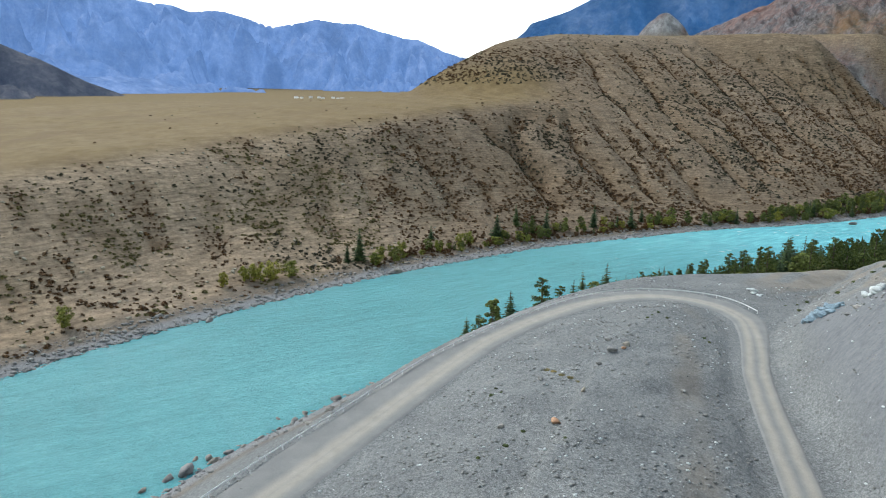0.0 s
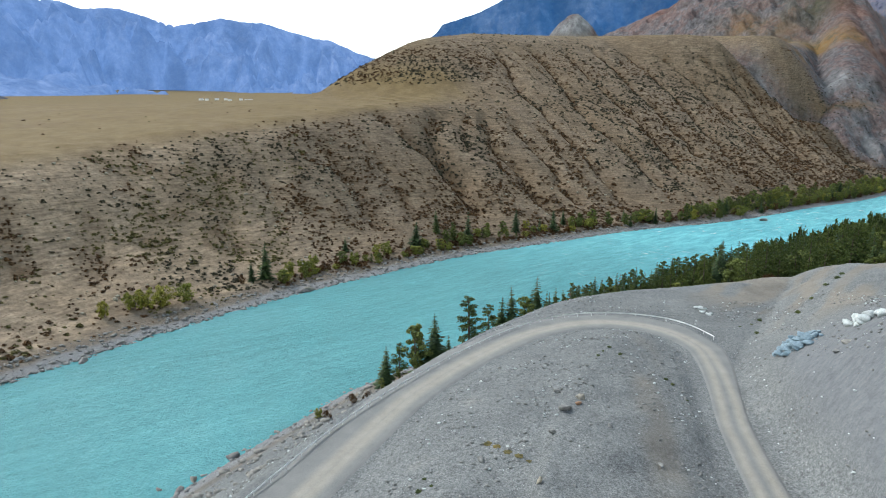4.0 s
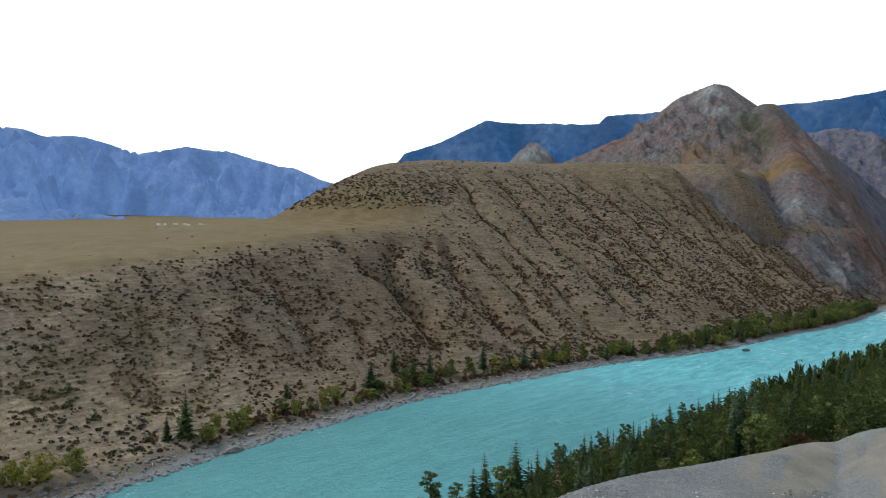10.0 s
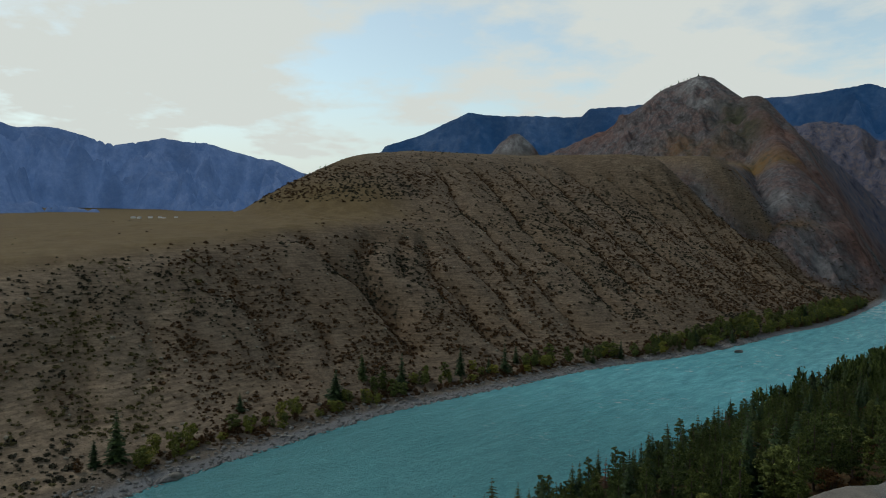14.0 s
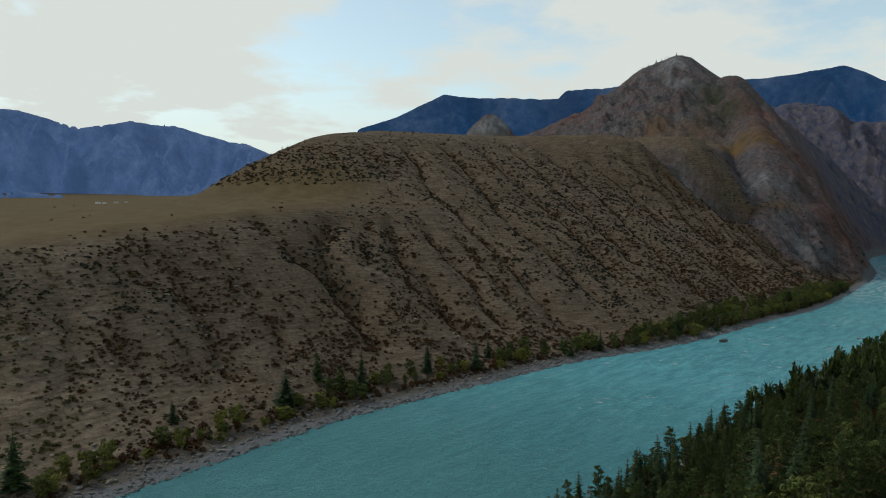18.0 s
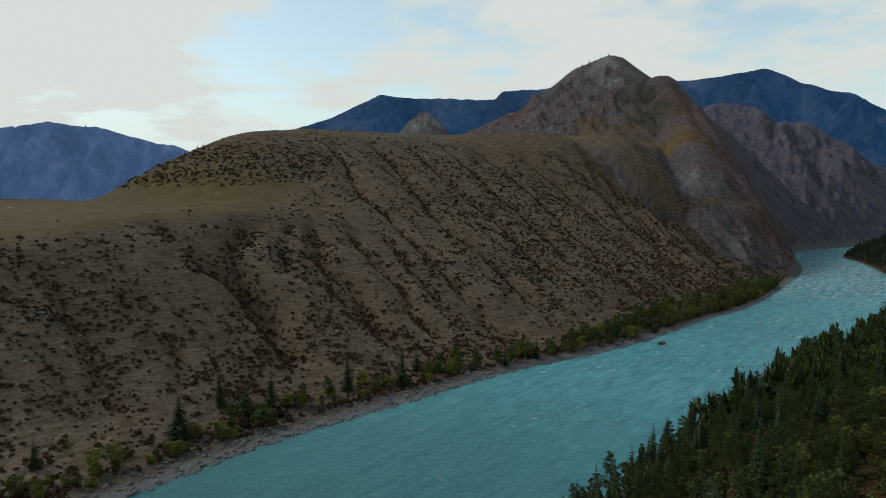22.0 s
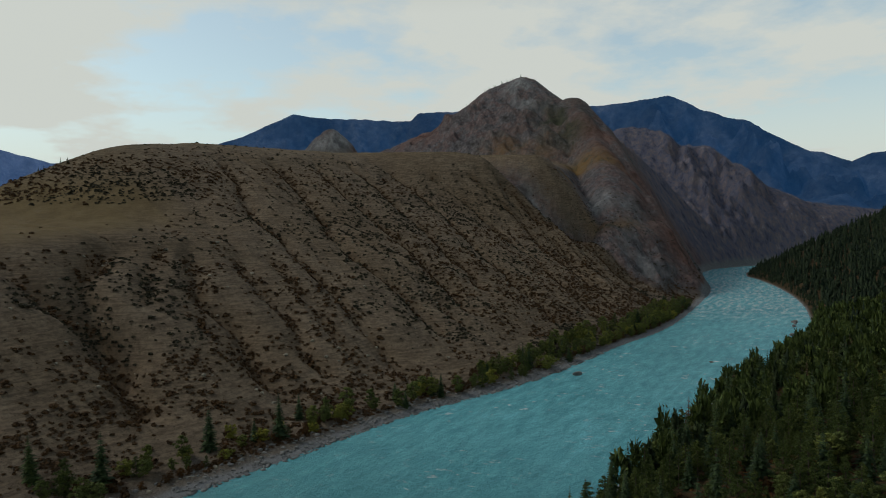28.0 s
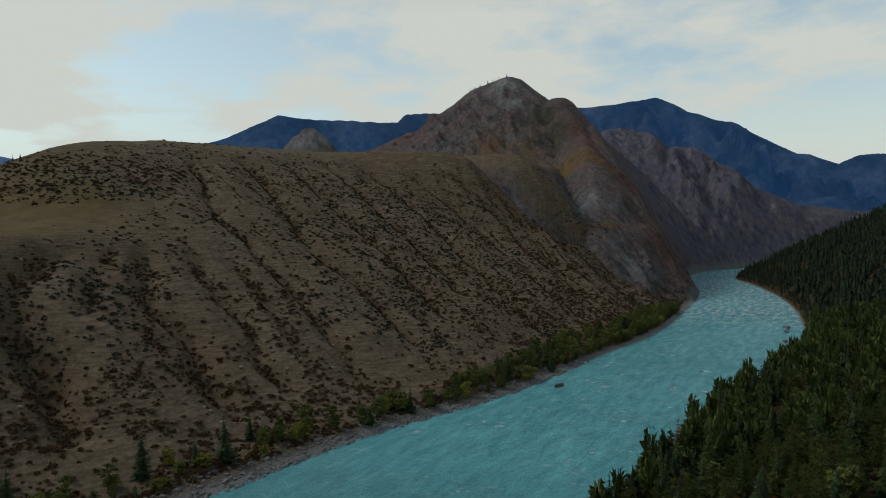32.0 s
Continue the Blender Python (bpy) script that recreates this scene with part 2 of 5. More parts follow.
    c = mix_rgb(nt, math_node(nt, "MULTIPLY", attr(nt, "sand"), 0.6), c, ramp_of(nt, tex_noise(nt, 0.25, 5, 0.6, (1, 0.35, 1)), [(0.3, (0.15, 0.125, 0.098)), (0.7, (0.26, 0.22, 0.172))]))
    drag = ramp_of(nt, tex_noise(nt, 0.8, 5, 0.65, (0.25, 1.6, 1)), [(0.3, (0.115, 0.12, 0.13)), (0.5, (0.155, 0.16, 0.17)), (0.7, (0.19, 0.193, 0.198))])
    c = mix_rgb(nt, math_node(nt, "MULTIPLY", attr(nt, "scraped"), 0.85), c, drag)
    # forest floor
    floor = ramp_of(nt, tex_noise(nt, 0.2, 5), [(0.3, (0.028, 0.026, 0.013)), (0.55, (0.075, 0.045, 0.02)), (0.75, (0.055, 0.055, 0.02))])
    c = mix_rgb(nt, attr(nt, "wood"), c, floor)
    nt.links.new(c, b.inputs["Base Color"])
    b.inputs["Roughness"].default_value = 0.95
    b.inputs["Specular IOR Level"].default_value = 0.15
    h = math_node(nt, "ADD", math_node(nt, "MULTIPLY", small, 0.5), math_node(nt, "MULTIPLY", fine, 0.12))
    h = math_node(nt, "ADD", h, math_node(nt, "MULTIPLY", attr(nt, "crag"), math_node(nt, "MULTIPLY", tex_noise(nt, 0.10, 9, 0.72, (1, 1, 0.6)), 11.0)))
    bump(nt, b, h, 0.9, 0.8)
    return m


def water_material():
    m, nt, b = nodes("river_water")
    tc, rot = nt.nodes.new("ShaderNodeTexCoord"), nt.nodes.new("ShaderNodeMapping")
    rot.inputs["Rotation"].default_value = (0, 0, radians(-40))
    nt.links.new(tc.outputs["Object"], rot.inputs[0])

    def flow(scale, detail, rough, stretch):
        mp, n = nt.nodes.new("ShaderNodeMapping"), nt.nodes.new("ShaderNodeTexNoise")
        mp.inputs["Scale"].default_value = stretch
        nt.links.new(rot.outputs[0], mp.inputs[0])
        nt.links.new(mp.outputs[0], n.inputs["Vector"])
        n.inputs["Scale"].default_value, n.inputs["Detail"].default_value, n.inputs["Roughness"].default_value = scale, detail, rough
        return n.outputs[0]

    broad, streak = flow(0.02, 4, 0.5, (0.5, 1, 1)), flow(0.22, 6, 0.65, (0.3, 1, 1))
    chop, rip = flow(0.5, 6, 0.68, (0.7, 1, 1)), flow(1.8, 3, 0.6, (0.8, 1, 1))
    c = ramp_of(nt, broad, [(0.3, (0.068, 0.265, 0.29)), (0.7, (0.094, 0.325, 0.352))])
    rough_sheen = attr(nt, "rough_and_sheen")
    c = mix_rgb(nt, math_node(nt, "MULTIPLY", rough_sheen, 0.9), c, mix_rgb(nt, 1.0, c, ramp_of(nt, streak, [(0.32, (0.68, 0.73, 0.73)), (0.5, (1.0, 1.0, 1.0)), (0.66, (1.35, 1.28, 1.28))]), "MULTIPLY"))
    # ripple lights and darks painted into the colour, from the relief's own noise
    c = mix_rgb(nt, 0.4, c, ramp_of(nt, chop, [(0.34, (0.72, 0.78, 0.79)), (0.5, (1, 1, 1)), (0.66, (1.3, 1.22, 1.22))]), "MULTIPLY")
    c = mix_rgb(nt, math_node(nt, "MULTIPLY", rough_sheen, 0.6), c, ramp_of(nt, rip, [(0.36, (0.62, 0.72, 0.73)), (0.5, (1, 1, 1)), (0.64, (1.4, 1.3, 1.3))]), "MULTIPLY")
    crest = ramp_of(nt, flow(0.28, 7, 0.72, (1.0, 0.55, 1)), [(0.59, (0, 0, 0)), (0.64, (1, 1, 1))])
    patch = ramp_of(nt, flow(0.035, 3, 0.5, (0.7, 1, 1)), [(0.46, (0, 0, 0)), (0.6, (1, 1, 1))])
    rapid = math_node(nt, "MULTIPLY", math_node(nt, "MAXIMUM", math_node(nt, "SUBTRACT", rough_sheen, 1.0), 0.0), 1.4)
    froth = math_node(nt, "MAXIMUM", math_node(nt, "MULTIPLY", math_node(nt, "SUBTRACT", rough_sheen, 0.42), 1.7), 0.0)
    white = math_node(nt, "MINIMUM", math_node(nt, "MULTIPLY", math_node(nt, "MULTIPLY", crest, math_node(nt, "ADD", patch, rapid)), froth), 1.0)
    # downstream, colour raised about 1.6 times: painted sky reflection at grazing angles
    c = mix_rgb(nt, ramp_of(nt, rough_sheen, [(0.42, (0, 0, 0)), (0.9, (1, 1, 1))]), c, mix_rgb(nt, 1.0, c, (1.6, 1.6, 1.66), "MULTIPLY"))
    c = mix_rgb(nt, math_node(nt, "MULTIPLY", rapid, ramp_of(nt, streak, [(0.48, (0, 0, 0)), (0.62, (0.9, 0.9, 0.9))])), c, (0.50, 0.64, 0.66))
    c = mix_rgb(nt, white, c, (0.80, 0.85, 0.85))
    nt.links.new(c, b.inputs["Base Color"])
    b.inputs["Roughness"].default_value = 0.24
    b.inputs["Specular IOR Level"].default_value = 0.5
    hgt = math_node(nt, "ADD", chop, math_node(nt, "ADD", math_node(nt, "MULTIPLY", rip, 0.22), math_node(nt, "MULTIPLY", streak, 0.8)))
    bump(nt, b, hgt, 1.3, 0.95)
    return m


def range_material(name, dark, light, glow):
    """Far ranges, part of the plain backdrop: blue emission stands in for distance haze."""
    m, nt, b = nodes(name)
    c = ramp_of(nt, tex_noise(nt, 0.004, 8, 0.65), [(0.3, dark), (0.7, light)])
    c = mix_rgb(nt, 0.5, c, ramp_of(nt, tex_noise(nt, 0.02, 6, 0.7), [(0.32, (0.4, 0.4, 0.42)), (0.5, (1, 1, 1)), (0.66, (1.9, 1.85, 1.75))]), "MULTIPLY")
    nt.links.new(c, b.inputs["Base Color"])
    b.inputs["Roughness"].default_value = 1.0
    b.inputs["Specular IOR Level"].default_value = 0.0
    # noise lines paint relief: spurs lightened, folds darkened, in base colour and glow
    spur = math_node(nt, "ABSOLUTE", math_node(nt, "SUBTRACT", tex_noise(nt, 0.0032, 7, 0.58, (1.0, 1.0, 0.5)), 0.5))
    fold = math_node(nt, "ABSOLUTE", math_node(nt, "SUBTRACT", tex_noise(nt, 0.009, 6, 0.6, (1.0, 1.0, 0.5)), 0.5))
    painted_relief = math_node(nt, "ADD", spur, math_node(nt, "MULTIPLY", fold, 0.5))
    haze = ramp_of(nt, painted_relief, [(0.02, tuple(1.15 * v + 0.003 for v in glow)), (0.09, glow), (0.2, tuple(0.85 * v for v in glow))])
    c = mix_rgb(nt, 0.8, c, ramp_of(nt, painted_relief, [(0.02, (1.6, 1.5, 1.4)), (0.1, (1, 1, 1)), (0.22, (0.5, 0.52, 0.55))]), "MULTIPLY")
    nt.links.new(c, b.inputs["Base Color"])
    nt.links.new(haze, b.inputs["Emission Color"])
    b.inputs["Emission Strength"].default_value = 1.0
    bump(nt, b, tex_noise(nt, 0.012, 9, 0.72), 160, 1.0)
    return m


M_GROUND, M_WATER = ground_material(), water_material()
M_STEEL = simple("pale_galvanised_steel", (0.62, 0.63, 0.63), (0.78, 0.78, 0.77), 1.5, 0.6)
M_STONE = simple("grey_rock", (0.14, 0.135, 0.13), (0.33, 0.32, 0.31), 1.1, 0.9, 0.06, vary=0.5)
M_WETSTONE = simple("wet_grey_rock", (0.06, 0.06, 0.062), (0.24, 0.235, 0.23), 0.7, 0.6, 0.05, vary=0.5)
M_BARK = simple("bark", (0.06, 0.045, 0.035), (0.13, 0.10, 0.08), 2.0, 0.95, 0.02)
M_SPRUCE = leafy("spruce_needles", (0.018, 0.036, 0.016), (0.062, 0.096, 0.033))
M_PINE = leafy("pine_needles", (0.028, 0.046, 0.012), (0.11, 0.142, 0.034), 0.35)
M_LEAF = leafy("broad_leaves", (0.058, 0.076, 0.018), (0.165, 0.19, 0.05))
M_WILLOW = leafy("willow_leaves", (0.11, 0.125, 0.02), (0.28, 0.28, 0.055))
M_RUST = leafy("rust_leaves", (0.045, 0.02, 0.008), (0.13, 0.066, 0.02))
M_SHRUB = leafy("shrub_leaves", (0.022, 0.021, 0.013), (0.072, 0.062, 0.036), 0.0)
M_SHRUB_RED = leafy("brown_shrub_leaves", (0.04, 0.023, 0.011), (0.12, 0.062, 0.024), 0.0)
M_SHRUB_OLIVE = leafy("olive_shrub_leaves", (0.055, 0.05, 0.018), (0.15, 0.125, 0.045), 0.0)
M_HILLWOOD = leafy("hill_wood", (0.007, 0.017, 0.010), (0.032, 0.048, 0.02), 0.0)
M_WOODFAR = leafy("far_wood", (0.012, 0.024, 0.010), (0.05, 0.068, 0.022), 0.0)


# ---- terrain ----
def hash2(ix, iy, seed):
    n = (ix * 374761393 + iy * 668265263 + seed * 362437) & 0x7FFFFFFF
    n = ((n ^ (n >> 13)) * 1274126177) & 0x7FFFFFFF
    return ((n ^ (n >> 16)) & 0xFFFF) / 65535.0


def vnoise(x, y, seed=0):
    ix, iy = np.floor(x).astype(np.int64), np.floor(y).astype(np.int64)
    fx, fy = x - ix, y - iy
    fx, fy = fx * fx * (3 - 2 * fx), fy * fy * (3 - 2 * fy)
    a, b = hash2(ix, iy, seed), hash2(ix + 1, iy, seed)
    c, d = hash2(ix, iy + 1, seed), hash2(ix + 1, iy + 1, seed)
    return (a + (b - a) * fx) * (1 - fy) + (c + (d - c) * fx) * fy - 0.5


def fbm(x, y, octaves=4, seed=0, ridged=False):
    total, amp = 0, 1.0
    for n in range(octaves):
        v = vnoise(x * 2**n, y * 2**n, seed + n)
        total = total + amp * (0.5 - 4 * abs(v) * 0.5 if ridged else v)
        amp *= 0.5
    return total


def smooth(points, n=6):
    """A curve through the given points, as an array (Catmull-Rom)."""
    p = np.array(points, float)
    p = np.vstack([2 * p[0] - p[1], p, 2 * p[-1] - p[-2]])
    out = []
    for k in range(1, len(p) - 2):
        for t in np.arange(n) / n:
            a, b, c, d = p[k - 1 : k + 3]
            out.append(0.5 * (2 * b + (c - a) * t + (2 * a - 5 * b + 4 * c - d) * t**2 + (3 * b - a - 3 * c + d) * t**3))
    return np.array(out + [p[-2]])


def along(line, x, y):
    """Signed distance from a line (positive on its left), and the way along it to the nearest point."""
    best, sign, where, run = np.full(x.shape, 1e18), np.zeros(x.shape), np.zeros(x.shape), 0.0
    for (ax, ay), (bx, by) in zip(line[:-1, :2], line[1:, :2]):
        dx, dy = bx - ax, by - ay
        size = math.hypot(dx, dy)
        t = np.clip(((x - ax) * dx + (y - ay) * dy) / size**2, 0, 1)
        d2 = (x - ax - t * dx) ** 2 + (y - ay - t * dy) ** 2
        near = d2 < best
        best = np.where(near, d2, best)
        sign = np.where(near, np.sign(dx * (y - ay) - dy * (x - ax)), sign)
        where = np.where(near, run + t * size, where)
        run += size
    return np.sqrt(best) * np.where(sign == 0, 1, sign), where


def smin(a, b, k):
    h = np.clip(0.5 + 0.5 * (b - a) / k, 0, 1)
    return b + (a - b) * h - k * h * (1 - h)


def step(a, b, v):
    t = np.clip((v - a) / (b - a), 0, 1)
    return t * t * (3 - 2 * t)


FAR_SHORE = smooth([(-330, -700), (-215, -60), (-172, 80), (-156, 117), (-140, 150), (-122, 180), (-101.5, 213), (-72, 253), (-36, 292), (7, 333.5),
                    (58, 367.6), (118, 407.4), (196, 444), (286, 505), (372, 562), (508, 687), (607, 790), (670, 872), (800, 1030), (940, 1105), (1200, 1090), (1900, 900)])
NEAR_SHORE = smooth([(-210, -700), (-112, -60), (-74, 71), (-60, 103), (-42, 136), (-27, 160), (2, 188), (47, 225), (92, 259), (138, 295), (193, 334),
                     (262, 382), (333, 420), (418, 475), (552, 602), (660, 730), (745, 850), (800, 935), (900, 1000), (1180, 990), (1860, 800)])
BENCH_EDGE = smooth([(-62, -80), (-48, -30), (-36, 22), (-19, 66), (-9, 83), (0, 97), (11, 112), (25, 129), (40, 140), (57, 148), (74, 157), (91, 165), (104, 163), (115, 150), (125, 128), (142, 95), (175, 40), (230, -60)])
ROAD = smooth([(-46, -30), (-29, 20), (-11.5, 66), (-3.5, 81.5), (5.5, 94), (15.5, 104.5), (26, 110.2), (35, 110), (42, 105), (45.2, 95), (42.5, 80), (39, 67), (36, 51), (32.4, 28), (28, 5), (18, -45)])
FOOT = smooth([(-30, 1500), (-85, 1000), (-118, 800), (-138, 690), (-130, 630), (-58, 600), (40, 588), (130, 560), (330, 540), (700, 500), (3000, 200)])
RIDGES = [  # spine points and how steeply the sides fall
    ([(250, 1330, 205), (336, 1330, 238), (410, 1305, 270), (483, 1275, 315), (523, 1262, 346), (572, 1240, 366), (600, 1225, 340), (616, 1195, 312)], 0.85),
    ([(572, 1240, 352), (612, 1185, 306), (612, 1122, 303), (638, 1100, 265), (598, 985, 205), (596, 918, 142), (604, 850, 60), (616, 815, 8)], 1.25),
    ([(612, 1122, 300), (585, 1010, 222), (545, 930, 178), (528, 893, 163), (490, 825, 118), (462, 785, 84)], 1.15),
    ([(528, 893, 163), (560, 850, 118), (575, 815, 84), (580, 790, 30)], 1.3),
    ([(462, 785, 84), (500, 790, 86), (540, 800, 84)], 1.6),
    ([(161, 966, 208), (170, 962, 216), (179, 958, 207)], 1.8),
    ([(800, 1600, 330), (885, 1482, 302), (948, 1440, 314), (994, 1406, 297), (1037, 1373, 258), (1075, 1342, 255), (1117, 1304, 214), (1150, 1273, 173), (1260, 1250, 125), (1450, 1210, 100), (1900, 1100, 80)], 0.95),
    ([(948, 1440, 314), (905, 1300, 180), (890, 1180, 60)], 1.1),
]
NOTCH = smooth([(322, 850), (352, 818), (370, 797), (386, 780), (402, 770), (424, 768), (446, 766), (462, 742)])
GULLIES = [  # course, half width, depth
    ([(27, 712), (42, 696), (53, 660), (60, 626), (66, 601), (79, 579), (88, 556), (98, 535), (106, 512), (113, 497), (120, 475), (130, 452)], 4.5, 5),
    ([(77, 747), (94, 705), (104, 664), (112, 637), (116, 600), (124, 572), (136, 557), (145, 537), (153, 518), (160, 498)], 5, 6),
    ([(161, 838), (167, 795), (178, 762), (187, 729), (197, 687), (207, 653), (214, 611), (217, 576)], 4.5, 4.5),
    ([(122, 792), (136, 728), (149, 686), (163, 645), (177, 608), (186, 571), (193, 535)], 4.5, 4.5),
    ([(24, 552), (26, 515), (31, 492), (39, 481), (47, 472), (53, 457), (59, 440), (66, 425)], 5, 6.5), ([(43, 556), (53, 537), (61, 517), (69, 500), (76, 482), (81, 462), (87, 445)], 5, 5),
    ([(-72, 487), (-54, 472), (-38, 461), (-28, 454), (-17, 448), (-7, 439), (3, 426), (13, 405)], 7, 8), ([(-9, 530), (-16, 501), (-18, 477), (-15, 460), (-7, 446), (2, 431)], 7, 8),
    ([(197, 850), (217, 820), (231, 775), (238, 715), (245, 663), (252, 617), (259, 579), (263, 545)], 4, 4), ([(246, 828), (270, 796), (290, 762), (303, 715), (308, 664), (312, 620), (321, 586)], 4, 3.5),
    ([(285, 815), (315, 780), (335, 740), (345, 700), (352, 650), (360, 615)], 4, 3), ([(12, 545), (8, 520), (6, 495), (10, 470)], 5, 3), ([(62, 560), (74, 540), (84, 515), (92, 492), (100, 470)], 4, 2.5),
    ([(320, 812), (356, 765), (396, 745), (430, 705)], 9, 8),
    ([(-140, 348), (-118, 308), (-106, 285)], 6, 3.5), ([(-121, 360), (-105, 343), (-92, 318)], 5, 3), ([(-98, 410), (-66, 379), (-46, 350)], 6, 4),
    ([(-176, 272), (-155, 250), (-146, 235)], 8, 2.5), ([(-199, 256), (-168, 220)], 7, 2.5), ([(-76, 436), (-48, 405), (-25, 370)], 4, 2.5)]


def road_z(w):
    """Height of the road, by the way along it."""
    return 35.2 + 1.2 * step(60, 150, w) + 1.2 * step(190, 330, w)


def spines(x, y):
    top, crest = np.full(x.shape, -1e3), np.full(x.shape, 1e4)
    for pts, fall in RIDGES:
        for (ax, ay, az), (bx, by, bz) in zip(pts[:-1], pts[1:]):
            dx, dy = bx - ax, by - ay
            t = np.clip(((x - ax) * dx + (y - ay) * dy) / (dx * dx + dy * dy), 0, 1)
            d = np.hypot(x - ax - t * dx, y - ay - t * dy)
            top = np.maximum(top, az + t * (bz - az) - fall * (np.sqrt(d * d + 260) - 16))
            crest = np.minimum(crest, d)
    return top, crest


def far_side(x, y, d, s):
    """Hill, terrace and crags across the river: height, and where it is field, crag, scrub and shingle."""
    d = d + 4 * vnoise(x / 18, y / 18, 3) * step(2, 12, d)
    inland = np.maximum(d, 0)
    u = step(330, 700, s - S0)
    steep = 0.76 - 0.255 * step(250, 470, s - S0) + 0.75 * step(800, 960, s - S0)
    low = np.interp(inland, [0, 5, 12, 25, 40, 63], [0, 0.9, 2.2, 5.0, 11.5, 25.5])
    slope = low + steep * np.maximum(inland - 63, 0)
    # terrace, falling away behind to the far valley floor, which climbs again towards the ranges
    far = np.hypot(x, y)
    terrace = smin(70 + 0.09 * (y - 364) + 0.024 * (x + 129), 90 + 0.055 * np.clip(x + 250, 0, 250), 14)
    terrace = np.maximum(terrace - 0.10 * np.maximum(far - 800, 0), 48 + 0.052 * np.maximum(far - 1200, 0))
    f, _ = along(FOOT, x, y)
    plateau = 164 + 0.07 * np.maximum(y - 740, 0) - 0.03 * np.maximum(x - 330, 0) - 0.12 * np.maximum(x - 900, 0) - 0.09 * np.maximum(y - 1050, 0)
    hill = smin(98 + 0.57 * f, plateau, 16)
    top = -smin(-terrace, -hill, 10)
    h = smin(slope, top, 16)
    on_slope = step(14, 60, inland) * step(-4, 26, top - h + 16 - 14 * step(110, 150, h))
    # rills and gullies run straight down the slope
    q = s - S0
    for _ in range(4):
        q = s - S0 - 0.8 * np.clip((q - 460) / 180, 0, 1) * d
    warp = q + 7 * fbm(x / 60, y / 60, 2, 11)
    rill = np.maximum(0, fbm(warp / 26, d / 260, 3, 21, True)) ** 1.5
    h = h - on_slope * (0.25 + 0.35 * step(300, 420, q) + 0.3 * step(620, 700, q)) * (8.0 * rill + 1.5 * fbm(warp / 9, d / 120, 2, 31, True))
    scrub = np.zeros(x.shape)
    for at, wide, deep in GULLIES:
        box = (x > min(p[0] for p in at) - 40) & (x < max(p[0] for p in at) + 40) & (y > min(p[1] for p in at) - 40) & (y < max(p[1] for p in at) + 40)
        if not box.any():
            continue
        off = along(smooth(at, 3), x[box] + 5 * vnoise(x[box] / 17, y[box] / 17, 5), y[box])[0]
        g = np.zeros(x.shape)
        g[box] = 0.6 * np.exp(-((off / wide) ** 2)) + 0.4 * np.exp(-((off / (2.6 * wide)) ** 2))
        ends = along(smooth(at, 3), x[box], y[box])[1]
        g[box] *= step(-2, 25, ends)
        h, scrub = h - 1.25 * on_slope * deep * g, np.maximum(scrub, np.clip(1.5 * g - 0.5, 0, 1))
    h = h + on_slope * 1.2 * fbm(x / 22, y / 22, 3, 41)
    # crags
    r, crest = spines(x, y)
    craggy = 20 * fbm(x / 85, y / 85, 4, 51, True) + 13 * fbm(x / 26, y / 26, 4, 61, True) + 13 * fbm((x + 0.35 * y) / 22, (y - 0.35 * x) / 90, 4, 65, True)
    cut = along(NOTCH, x + 4 * vnoise(x / 15, y / 15, 58), y)[0]
    cut_near = abs(cut) < 45
    bowl = np.exp(-((cut / 17) ** 2)) + 0.7 * np.exp(-(((x - 478) / 46) ** 2 + ((y - 893) / 62) ** 2))
    h = h - np.where(cut_near, 32, 15) * np.minimum(bowl, 1) * step(20, 60, inland)
    # ribs of the gorge wall run straight down from its crest
    craggy = craggy + step(680, 780, x) * 26 * fbm((0.77 * x - 0.64 * y + 12 * vnoise(x / 40, y / 40, 69)) / 46, (0.64 * x + 0.77 * y) / 240, 4, 67, True)
    calm = np.clip(crest / 60, 0.22, 1)
    r = np.minimum(r + (craggy - 9) * calm * np.clip((r - h + 40) / 80, 0.05, 1) * (1 - 0.3 * np.exp(-(((x - 170) / 45) ** 2 + ((y - 962) / 45) ** 2))), 1.75 * inland + 2)
    crag = np.maximum(step(-4, 10, r - h), 0.9 * np.exp(-((cut / 13) ** 2)) * step(20, 60, inland))
    h = np.maximum(h, r)
    crag = np.maximum(crag, step(945, 985, s - S0) * step(20, 45, inland) * step(420, 300, inland) * step(-30, 0, 150 - h))
    field = step(8, -2, top - h) * (1 - crag) * (1 - 0.75 * step(100, 125, h) * step(20, 60, f))
    scrub = np.maximum(scrub, rill * 0.6) * on_slope * (1 - crag) * np.clip(0.65 + 1.2 * fbm(x / 12, y / 12, 3, 45), 0, 1)
    patch = step(0.05, 0.4, fbm(x / 34, y / 34, 3, 161) + 0.6 * fbm(x / 9, y / 9, 2, 163)) * step(330, 220, s - S0)
    scrub = np.maximum(scrub, 0.75 * patch * on_slope)
    rubble = step(20, 10, inland + 8 * fbm(x / 11, y / 11, 3, 49)) * (1 - crag)
    shore = step(7.5, 4.0, inland + 2.5 * fbm(x / 9, y / 9, 2, 47))
    return h, field, crag, scrub, shore, rubble


